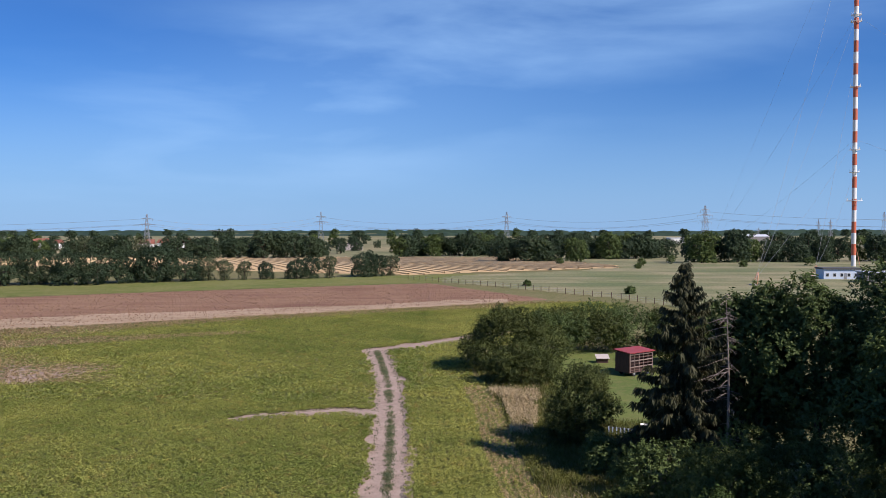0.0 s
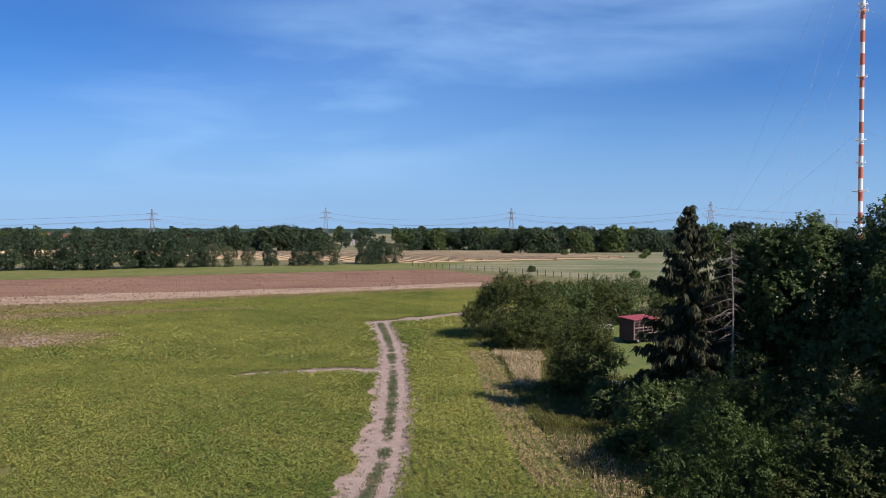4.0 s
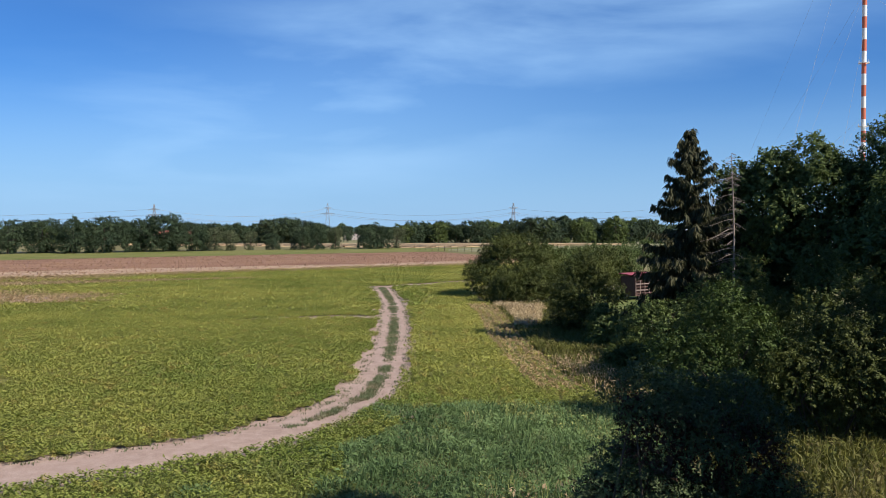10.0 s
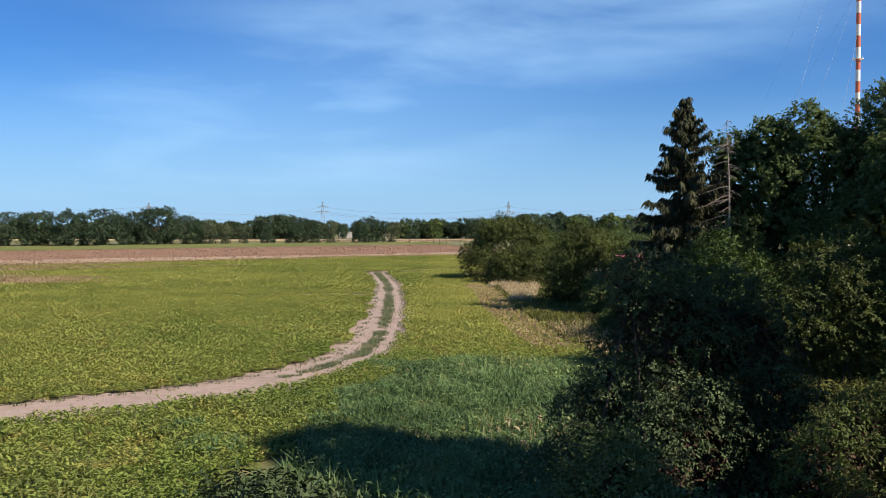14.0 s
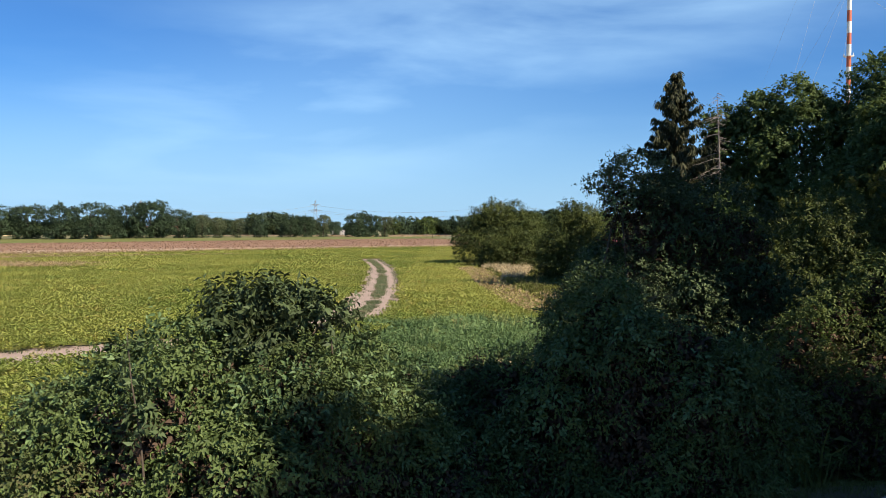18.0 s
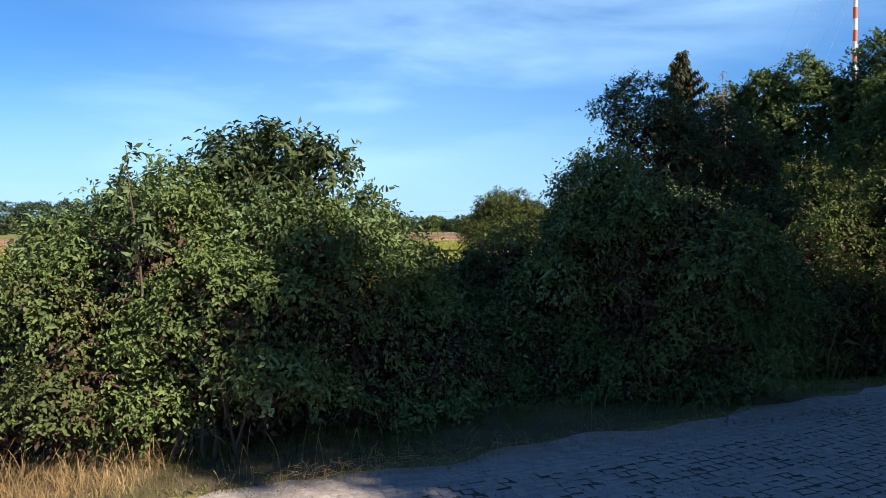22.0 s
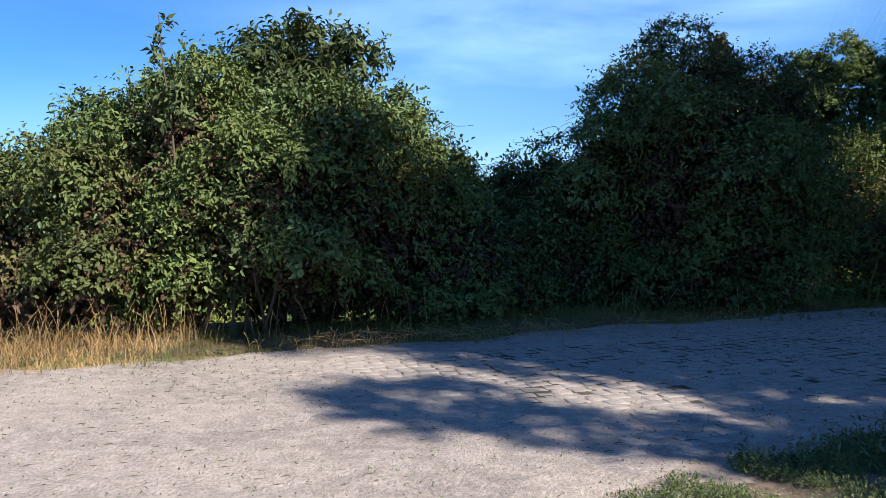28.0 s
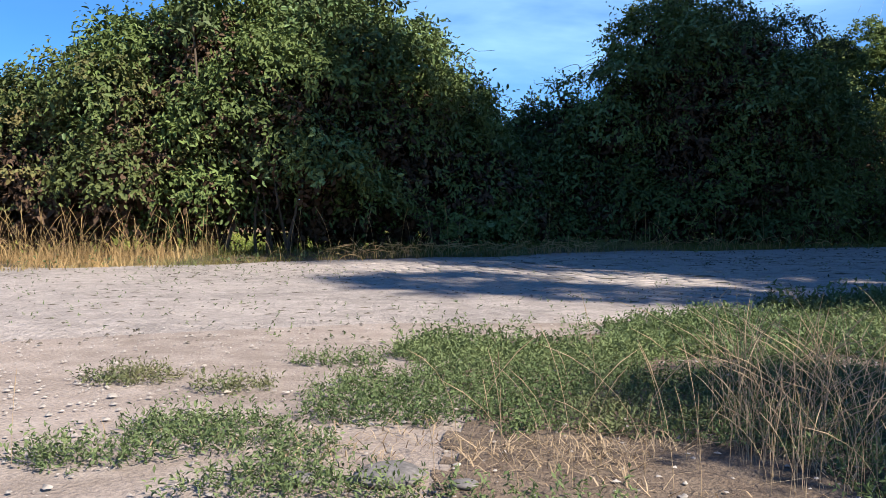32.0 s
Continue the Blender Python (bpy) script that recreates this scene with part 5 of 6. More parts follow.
# wooded ridges at the horizon
for k, (y0, h) in enumerate([(2300, 11), (3600, 17)]):
    xs = np.linspace(-2600, 2600, 500)
    top = h * (0.75 + 0.25 * wobble(xs, xs * 0.3, 240, k)) + 3 * wobble(xs, xs, 13, k) + rng.uniform(-1.2, 1.2, 500)
    V = np.concatenate([np.stack([xs, np.full(500, y0 - 60.0), np.full(500, -4.0)], 1), np.stack([xs, np.full(500, y0 + 0.0), top], 1), np.stack([xs, np.full(500, y0 + 250.0), np.full(500, -4.0)], 1)])
    i = np.arange(499)
    F = np.concatenate([np.stack([i, i + 1, i + 501, i + 500], 1), np.stack([i + 500, i + 501, i + 1001, i + 1000], 1)])
    tagged(part_np("wooded_ridge", V, F, TREE_B, None, "", 0.3 * rng.random(1500), True), "low wooded ridge far off at the horizon", "hill", kind="structure")

# ---- mast, pylons, houses ----


def mast(at, height=210.0):
    t = thing("radio_mast", at, "tall guyed radio mast in red and white bands", "mast")
    band, k, z = 5.3, 0, 0.0
    while z < height:
        tb = Tubes()
        tb.add([(0, 0, z), (0, 0, z + band)], [1.05, 1.05], 14)
        tb.part("band", WHITE if k % 2 == 0 else RED, t)
        z, k = z + band, k + 1
    for z, rad in [(31, 3.4), (44.5, 2.2), (55, 2.2), (84.5, 2.3), (115, 2.4), (118, 2.2), (150, 2.3)]:
        tb = Tubes()
        tb.add([(rad * math.cos(a), rad * math.sin(a), z) for a in np.linspace(0, 2 * np.pi, 13)], [0.16] * 13, 5)
        for a in np.linspace(0, 2 * np.pi, 6, endpoint=False):
            tb.add([(0, 0, z - 0.2), (rad * math.cos(a), rad * math.sin(a), z)], [0.14, 0.14], 4)
            tb.add([(rad * math.cos(a), rad * math.sin(a), z), (rad * math.cos(a), rad * math.sin(a), z + 1.3)], [0.1, 0.1], 4)
        tb.part("platform", WHITE, t)
    tb = Tubes()
    tb.add([(1.1, 0, 9), (3.2, 0, 0)], [0.14, 0.14], 4), tb.add([(1.1, 0, 9), (2.2, -2.0, 0)], [0.14, 0.14], 4)
    tb.part("strut", ORANGE, t)
    return t


MAST = on_land(193.8, 385)
mast(MAST)
ANCHORS = [(98, 255), (136, 298), (330, 330), (180, 560)]
for k, (ax, ay) in enumerate(ANCHORS):
    a = np.array(on_land(ax, ay, 2.4))
    t = thing("guy_anchor", on_land(ax, ay), "slanting orange guy anchor in the meadow", "anchor", "guy anchors")
    tb = Tubes()
    for o in (-0.7, 0.7):
        tb.add([(o - 0.6, -0.6, 0), (o * 0.2 + 1.0, 1.2, 3.9)], [0.2, 0.16], 5)
    tb.part("strut", ORANGE, t)
    part("footing", boxed(-1.8, 1.8, -1.2, 1.2, 0, 0.35, 0.05), PALE, t)
    for z in ((60, 118, 175) if k != 1 else (45, 100)):
        e = np.array([MAST[0], MAST[1], MAST[2] + z])
        g = Tubes()
        s = np.linspace(0, 1, 14)[:, None]
        g.add((a * (1 - s) + e * s) - np.array([[0, 0, 1.0]]) * 5 * 4 * s * (1 - s) * 0.5, np.full(14, 0.035), 4)
        tagged(g.part("guy_wire", STEEL, None), "thin steel guy wire of the mast", "cable", "guy wires")


def pylon(at, h, arms, turn, label="grey steel lattice power pylon far off"):
    t = thing("power_pylon", at, label, "pylon", "power pylons")
    t.rotation_euler = (0, 0, radians(turn))
    tb = Tubes()
    w0, w1 = h * 0.09, h * 0.012
    lev = np.linspace(0, 1, 9)
    for sx in (-1, 1):
        for sy in (-1, 1):
            tb.add([(sx * w0 * (1 - u) + sx * w1 * u, sy * w0 * (1 - u) + sy * w1 * u, h * u) for u in lev], np.full(9, 0.2), 4)
    for a, b in zip(lev[:-1], lev[1:]):
        p, q = w0 * (1 - a) + w1 * a, w0 * (1 - b) + w1 * b
        for s in (-1, 1):
            tb.add([(-p, s * p, h * a), (q, s * q, h * b)], [0.13, 0.13], 3)
            tb.add([(p, s * p, h * a), (-q, s * q, h * b)], [0.13, 0.13], 3)
            tb.add([(s * p, -p, h * a), (s * q, q, h * b)], [0.13, 0.13], 3)
    tb.part("tower", STEEL, t)
    for u, ln in arms:
        ta = Tubes()
        ta.add([(-ln, 0, h * u), (0, 0, h * u + 0.9), (ln, 0, h * u)], [0.14, 0.3, 0.14], 4)
        ta.add([(-ln, 0, h * u), (0, 0, h * u - 0.2), (ln, 0, h * u)], [0.12, 0.2, 0.12], 4)
        ta.part("crossarm", STEEL, t)
        ti = Tubes()
        for s in (-1, -0.55, 0.55, 1):
            ti.add([(s * ln, 0, h * u), (s * ln, 0, h * u - 2.2)], [0.12, 0.12], 4)
        ti.part("insulator", STEEL, t)
    return t


ARMS3 = [(0.62, 7.5), (0.78, 9.0), (0.9, 5.5)]
ARMS2 = [(0.7, 8.5), (0.86, 6.0)]
PYL = [(-900, 800, 38), (-324, 893, 38.5), (-155, 1036, 43), (81, 1039, 43), (289, 900, 47.5), (640, 760, 46)]
for k, (x, y, h) in enumerate(PYL):
    pylon(on_land(x, y), h, ARMS3 if k == 4 else ARMS2, 10)
for x, y, h in [(690, 1500, 37), (712, 1500, 36), (580, 1500, 22), (800, 1480, 50)]:
    pylon(on_land(x, y), h, ARMS2, 25)
for (x0, y0, h0), (x1, y1, h1) in zip(PYL[:-1], PYL[1:]):
    for u, o in ((0.7, -8.5), (0.7, 8.5), (0.86, 0.0)):
        g = Tubes()
        s = np.linspace(0, 1, 16)[:, None]
        p, q = np.array([x0 + o, y0, h0 * u - 2.5]), np.array([x1 + o, y1, h1 * u - 2.5])
        g.add(p * (1 - s) + q * s - np.array([[0, 0, 1.0]]) * 9 * 4 * s * (1 - s), np.full(16, 0.12), 3)
        tagged(g.part("power_line", STEEL, None), "sagging overhead power line", "cable", "power lines")


def house(at, w, d, h, roof_h, turn, wall_m, roof_m, label, windows=3, category="house", floors=1):
    t = thing("house", at, label, category, "far buildings")
    t.rotation_euler = (0, 0, radians(turn))
    part("wall", boxed(-w / 2, w / 2, -d / 2, d / 2, -0.5, h), wall_m, t)
    bm = bmesh.new()
    e = 0.4
    if roof_h > 1.2:
        v = [bm.verts.new(p) for p in [(-w / 2 - e, -d / 2 - e, h), (w / 2 + e, -d / 2 - e, h), (w / 2 + e, d / 2 + e, h), (-w / 2 - e, d / 2 + e, h), (-w / 2 - e, 0, h + roof_h), (w / 2 + e, 0, h + roof_h)]]
        for f in ((0, 1, 5, 4), (2, 3, 4, 5), (1, 2, 5), (3, 0, 4), (3, 2, 1, 0)):
            bm.faces.new([v[i] for i in f])
    else:
        box(bm, -w / 2 - e, w / 2 + e, -d / 2 - e, d / 2 + e, h, h + roof_h)
    rf = part("roof", bm, roof_m, t)
    if roof_h > 1.2:
        part("chimney", boxed(w * 0.15, w * 0.15 + 0.7, 0.3, 1.0, h + roof_h * 0.4, h + roof_h + 0.8), ROOF_RED, rf)
    for s in range(floors):
        for k in range(windows):
            x = -w / 2 + (k + 0.5) * w / windows
            z = 0.9 + s * h / floors
            win = part("window", boxed(x - 0.55, x + 0.55, -d / 2 - 0.06, -d / 2 + 0.05, z, z + 1.25), WHITE, t)
            part("pane", boxed(x - 0.46, x + 0.46, -d / 2 - 0.075, -d / 2 - 0.02, z + 0.09, z + 1.16), WINDOW, win)
    return t


HOUSES = [(-442, 900, 13, 10, 6.5, 5, 15), (-428, 908, 10, 9, 6, 4, -20), (-328, 905, 15, 10, 5.5, 5, 10), (-308, 900, 12, 9, 6.5, 4, -10), (-460, 930, 12, 9, 6, 4.5, 30), (-292, 930, 12, 10, 6, 4.5, 5)]
for k, (x, y, w, d, h, rh, a) in enumerate(HOUSES):
    house(on_land(x, y), w, d, h, rh, a, WHITE, ROOF_RED, "white village house with a red tiled roof", 4, floors=2)
house(on_land(-97, 850), 26, 12, 6.5, 1.0, 4, PALE, DARK_FELT, "long pale flat-roofed building behind trees", 8, "building", 2)
house(on_land(340, 1130), 56, 20, 7.5, 1.1, 0, WHITE, PALE_ROOF, "wide white industrial hall with a pale roof", 8, "hall")
house(on_land(430, 1150), 50, 24, 10, 3, 0, GREY_WALL, PALE_ROOF, "grey industrial hall with a pale roof", 8, "hall")
house(on_land(60, 1300), 20, 14, 10, 1.0, 0, PALE, PALE_ROOF, "white flat building among far trees", 5, "building")
station = house(on_land(137.5, 284), 12, 7, 3.4, 0.6, -4, RENDER_BLUE, DARK_FELT, "low pale blue station building beside the mast", 5, "building")
part("door", boxed(0.7, 1.7, -3.56, -3.45, 0.0, 2.1), STEEL, station)
garage = house(on_land(143.5, 268), 12, 6, 3.2, 0.4, -4, GREY_WALL, PALE_ROOF, "grey clad garage with a white door", 0, "garage")
part("door", boxed(0.5, 3.4, -3.08, -2.95, 0.0, 2.6), WHITE, garage)

# fence along the meadow
fence = thing("meadow_fence", on_land(20, 245), "wire fence on thin wooden posts along the meadow", "fence")
FP = [(-12, 280), (-0.7, 267), (20, 245), (34, 227), (46.5, 212), (56, 193), (78, 160)]
seg = np.cumsum([0] + [math.dist(a, b) for a, b in zip(FP[:-1], FP[1:])])
post_me = None
fpts = []
for s in np.arange(0, seg[-1], 3.2):
    x, y = np.interp(s, seg, [p[0] for p in FP]), np.interp(s, seg, [p[1] for p in FP])
    z = float(land(x, y))
    fpts.append((x - 20, y - 245, z - fence.location.z + 1.2))
    if post_me is None:
        ob = part("post", boxed(-0.08, 0.08, -0.08, 0.08, -0.2, 1.6, 0.015), PLANK, fence)
        post_me = ob.data
    else:
        ob = new("post", post_me)
        ob.parent = fence
    ob.location = (x - 20, y - 245, z - fence.location.z)
for dz in (0.0, -0.5):
    tb = Tubes()
    tb.add(np.array(fpts) + [0, 0, dz], np.full(len(fpts), 0.02), 3)
    tb.part("wire", STEEL, fence)


# ---- the shed on the lawn ----
def wagon(at, turn):
    """A livestock wagon: boarded box with a lattice side, red tin roof and wheels."""
    t = thing("livestock_wagon", at, "old boarded wagon with a red tin roof on the lawn", "wagon")
    t.rotation_euler = (0, 0, radians(turn))
    L, W, H = 4.6, 2.4, 2.4
    part("floor", boxed(-L / 2, L / 2, -W / 2, W / 2, 0.45, 0.6, 0.02), PLANK, t)
    part("back_wall", boxed(-L / 2, L / 2, W / 2 - 0.06, W / 2, 0.6, 0.6 + H), PLANK, t)
    part("end_wall", boxed(-L / 2, -L / 2 + 0.06, -W / 2, W / 2 - 0.07, 0.6, 0.6 + H), PLANK, t)
    part("end_wall", boxed(L / 2 - 0.06, L / 2, -W / 2, W / 2 - 0.07, 0.6, 0.6 + H), PLANK, t)
    for k in range(6):
        x = -L / 2 + 0.1 + k * (L - 0.28) / 5
        part("post", boxed(x, x + 0.09, -W / 2 - 0.05, -W / 2 + 0.03, 0.5, 0.6 + H, 0.01), WAGON_RAIL, t)
    for k in range(6):
        z = 0.72 + k * 0.4
        part("rail", boxed(-L / 2 + 0.08, L / 2 - 0.08, -W / 2 - 0.02, -W / 2 + 0.02, z, z + 0.15, 0.01), WAGON_RAIL if k % 2 else PLANK, t)
    bm = bmesh.new()
    v = [bm.verts.new(p) for p in [(-L / 2 - 0.2, -W / 2 - 0.25, H + 0.6), (L / 2 + 0.2, -W / 2 - 0.25, H + 0.6), (L / 2 + 0.2, W / 2 + 0.2, H + 0.85), (-L / 2 - 0.2, W / 2 + 0.2, H + 0.85)]]
    f = bm.faces.new(v)
    ex = bmesh.ops.extrude_face_region(bm, geom=[f])
    for q in ex["geom"]:
        if isinstance(q, bmesh.types.BMVert):
            q.co.z += 0.1
    part("roof", bm, SHED_RED, t)
    for x in (-1.3, 1.3):
        for y in (-1.05, 1.05):
            bm = bmesh.new()
            bmesh.ops.create_cone(bm, cap_ends=True, segments=18, radius1=0.36, radius2=0.36, depth=0.22, matrix=Matrix.Translation((x, y, 0.36)) @ Matrix.Rotation(radians(90), 4, "X"))
            wh = part("wheel", bm, RUBBER, t)
            bm = bmesh.new()
            bmesh.ops.create_cone(bm, cap_ends=True, segments=14, radius1=0.19, radius2=0.19, depth=0.24, matrix=Matrix.Translation((x, y, 0.36)) @ Matrix.Rotation(radians(90), 4, "X"))
            part("rim", bm, STEEL, wh)
    return t


wagon(on_land(25.2, 107.2, 0.06), 36)
hut = thing("small_hut", on_land(22.8, 116.5, 0.06), "small pale wooden animal hut on the lawn", "hut")
part("wall", boxed(-0.8, 0.8, -0.5, 0.5, 0, 0.75, 0.02), PLANK, hut)
bm = bmesh.new()
v = [bm.verts.new(p) for p in [(-0.95, -0.8, 0.6), (0.95, -0.8, 0.6), (0.95, 0.6, 1.05), (-0.95, 0.6, 1.05)]]
f = bm.faces.new(v)
for q in bmesh.ops.extrude_face_region(bm, geom=[f])["geom"]:
    if isinstance(q, bmesh.types.BMVert):
        q.co.z += 0.06
part("roof", bm, PALE, hut)
rack = thing("hay_rack", on_land(16.4, 74.2, 0.0), "low blue-grey slatted hay rack at the lawn's edge", "hay rack")
rack.rotation_euler = (0, 0, radians(-24))
for z in (0.18, 0.86):
    part("rail", boxed(-1.35, 1.35, -0.05, 0.05, z, z + 0.1, 0.01), DARK_FELT, rack)
for k in range(8):
    part("slat", boxed(-1.3 + k * 0.36, -1.18 + k * 0.36, -0.09, -0.051, 0.1, 1.0, 0.008), RENDER_BLUE, rack)
for x in (-1.2, 1.2):
    part("leg", boxed(x - 0.05, x + 0.05, 0.06, 0.5, 0.0, 0.1, 0.01), DARK_FELT, rack)
    part("post", boxed(x - 0.05, x + 0.05, 0.051, 0.13, 0.0, 0.95, 0.01), DARK_FELT, rack)
tub = thing("water_tub", on_land(19.2, 76.8, 0.06), "white plastic water tub on the lawn", "tub")
bm = bmesh.new()
bmesh.ops.create_cone(bm, cap_ends=True, segments=20, radius1=0.42, radius2=0.52, depth=0.6, matrix=Matrix.Translation((0, 0, 0.3)))
top = max(bm.faces, key=lambda f: f.calc_center_median().z)
bmesh.ops.inset_region(bm, faces=[top], thickness=0.04)
for q in top.verts:
    q.co.z -= 0.25
part("body", bm, WHITE, tub)
bm = bmesh.new()
bmesh.ops.create_cone(bm, cap_ends=False, segments=20, radius1=0.545, radius2=0.545, depth=0.05, matrix=Matrix.Translation((0, 0, 0.585)))
part("rim", bm, WHITE, tub)

# ---- cobbles of the road ----
COB = []
rc = R(301)
v = 0.35
row = 0
while v < 4.0:
    dv = rc.uniform(0.1, 0.13)
    u = -4.0 + (row % 2) * 0.07
    while u < 15:
        du = rc.uniform(0.11, 0.17)
        COB.append((u + du / 2, v + dv / 2, du - 0.015, dv - 0.014))
        u += du
    v, row = v + dv, row + 1
COB = np.array(COB)
cxs, cys = road_xy(COB[:, 0], COB[:, 1])
bury = 0.9 * wobble(cxs, cys, 0.8, 3) + 0.3 * (COB[:, 0] - 4.3) - 0.75 * np.clip(COB[:, 1] - 2.2, 0, 3) + rc.normal(size=len(COB)) * 0.35
# rims of crumbs where a joint just shows through the dirt
jk = np.nonzero((bury < -0.3) & (COB[:, 1] < 3.35) & (rc.random(len(bury)) < 0.42))[0]
jl, jw = rc.uniform(0.02, 0.1, len(jk)), rc.uniform(0.004, 0.011, len(jk))
side_ = rc.random(len(jk)) < 0.75
ja = radians(ROAD_TURN) + np.where(side_, 0.0, np.pi / 2) + 0.25 * rc.normal(size=len(jk))
jx, jy = road_xy(COB[jk, 0] + np.where(side_, 0, COB[jk, 2] / 2), COB[jk, 1] + np.where(side_, COB[jk, 3] / 2, 0))
ridge = np.array([(-0.5, 0, 0), (-0.1, -0.5, 0), (0.5, 0.1, 0), (0.1, 0.5, 0), (0.0, 0.0, 1.0)])
rx_, ry_ = ridge[None, :, 0] * jl[:, None], ridge[None, :, 1] * jw[:, None] * 2
JV = np.stack([rx_ * np.cos(ja)[:, None] - ry_ * np.sin(ja)[:, None] + jx[:, None], rx_ * np.sin(ja)[:, None] + ry_ * np.cos(ja)[:, None] + jy[:, None],
               ridge[None, :, 2] * 0.006 + (land(jx, jy) + 0.0105 + 0.008 * wobble(jx, jy, 0.5))[:, None]], -1)
tagged(part_np("joint_crumbs", JV.reshape(-1, 3), (np.array([(0, 1, 4), (1, 2, 4), (2, 3, 4), (3, 0, 4)])[None] + 5 * np.arange(len(jk))[:, None, None]).reshape(-1, 3), CRUMB, road), "dark crumbs along half-buried joints", kind="stuff")
ok = bury > -0.6
COB, cxs, cys, bury = COB[ok], cxs[ok], cys[ok], bury[ok]
czs = land(cxs, cys) + 0.012 + 0.008 * wobble(cxs, cys, 0.5) + np.clip(bury, -0.6, 1.0) * 0.004 + 0.001 + 0.0005 * rc.normal(size=len(cxs))

# dark earth in the joints where the stones lie bare
ju, jv = np.meshgrid(np.arange(2.2, 15, 0.08), np.arange(0.3, 3.9, 0.08), indexing="ij")
JX, JY = road_xy(ju, jv)
JZ = land(JX, JY) + 0.012 + 0.008 * wobble(JX, JY, 0.5) + 0.0012
jn = ju.shape[1]
ji, jj_ = np.meshgrid(np.arange(ju.shape[0] - 1), np.arange(jn - 1), indexing="ij")
JF = np.stack([ji * jn + jj_, ji * jn + jj_ + 1, (ji + 1) * jn + jj_ + 1, (ji + 1) * jn + jj_], -1).reshape(-1, 4)
q_ = 0.9 * wobble(JX, JY, 0.8, 3) + 0.36 * (ju - 4.2) - 0.75 * np.clip(jv - 2.2, 0, 3) + rc.normal(size=ju.shape) * 0.5
JF = JF[q_.ravel()[JF].mean(1) > 0.4]
JF = JF[jv.ravel()[JF].mean(1) > 0.75 + 0.3 * wobble(ju, jv, 0.4).ravel()[JF].mean(1)]
used_, inv_ = np.unique(JF, return_inverse=True)
JOINT = ground_like("joint_earth", (0.055, 0.05, 0.042), (0.09, 0.08, 0.065), (0.05, 0.055, 0.03), 1.5, 9.0, 60.0, bump=0.5, dist=0.01)
part_np("joint_earth", np.stack([JX, JY, JZ], -1).reshape(-1, 3)[used_], inv_.reshape(JF.shape), JOINT, road, "dark earth between the cobbles", None, True)


def cobble_shape(w, d, r):
    """The worn top of one stone with its sides, 0 at the top's edge."""
    c = [(-w / 2, -d / 2), (w / 2, -d / 2), (w / 2, d / 2), (-w / 2, d / 2)]
    c = [(x + r.uniform(-0.013, 0.013), y + r.uniform(-0.012, 0.012)) for x, y in c]
    t = [(x * 0.92, y * 0.92, 0.002) for x, y in c]
    return np.array([(x, y, -0.06) for x, y in c] + [(x, y, 0) for x, y in c] + t)


CF = np.array([(0, 1, 5, 4), (1, 2, 6, 5), (2, 3, 7, 6), (3, 0, 4, 7), (4, 5, 9, 8), (5, 6, 10, 9), (6, 7, 11, 10), (7, 4, 8, 11), (8, 9, 10, 11)])
turn = radians(ROAD_TURN)
cob_me = [mesh_np("cobble", cobble_shape(0.125, 0.1, rc), CF, COBBLE) for _ in range(10)]
near = np.argsort(np.hypot(cxs - 1.5, cys - 4.6))
for k in near[:300]:
    ob = new("cobble", cob_me[int(rc.integers(10))])
    ob.parent = road
    ob.matrix_basis = Matrix.Translation((cxs[k], cys[k], czs[k])) @ Matrix.Rotation(turn + rc.normal() * 0.1, 4, "Z") @ Matrix.Rotation(rc.normal() * 0.006, 4, "X") @ Matrix.Diagonal((COB[k, 2] / 0.125, COB[k, 3] / 0.1, 1, 1))
V, F = [], []
for q, k in enumerate(near[300:]):
    s = cobble_shape(COB[k, 2], COB[k, 3], rc)
    a = turn + rc.normal() * 0.1
    V.append(np.stack([s[:, 0] * math.cos(a) - s[:, 1] * math.sin(a) + cxs[k], s[:, 0] * math.sin(a) + s[:, 1] * math.cos(a) + cys[k], s[:, 2] + czs[k]], 1))
    F.append(CF + 12 * q)
tagged(part_np("cobbles", np.concatenate(V), np.concatenate(F), COBBLE, road), "worn grey cobbles half sunk in dirt", kind="stuff")


# moss and weeds in the joints
k = np.nonzero((bury > 0.35 + 0.6 * wobble(cxs, cys, 0.7, 8)) & (rc.random(len(bury)) < 0.5))[0]
i = np.repeat(k, 6)
along = rc.random(len(i)) < 0.5
mu = COB[i, 0] + np.where(along, rc.uniform(-0.5, 0.5, len(i)) * COB[i, 2], COB[i, 2] / 2 + 0.009)
mv = COB[i, 1] + np.where(along, COB[i, 3] / 2 + 0.008, rc.uniform(-0.5, 0.5, len(i)) * COB[i, 3])
mx, my = road_xy(mu, mv)
P = np.stack([mx, my, land(mx, my) + 0.014 + 0.008 * wobble(mx, my, 0.5)], 1)
D = unit(rc.normal(size=P.shape) * [1, 1, 0.25] + [0, 0, 0.2])
ln = rc.uniform(0.012, 0.03, len(i))
V, F, T = leaves(P, D, np.tile([0, 0, 1.0], (len(i), 1)) + 0.3 * rc.normal(size=P.shape), ln, ln * 0.5, rc.random(len(i)), 0.2)
tagged(part_np("joint_moss", V, F, MOSS, road, "", T), "dark moss and weeds in the joints", kind="stuff")


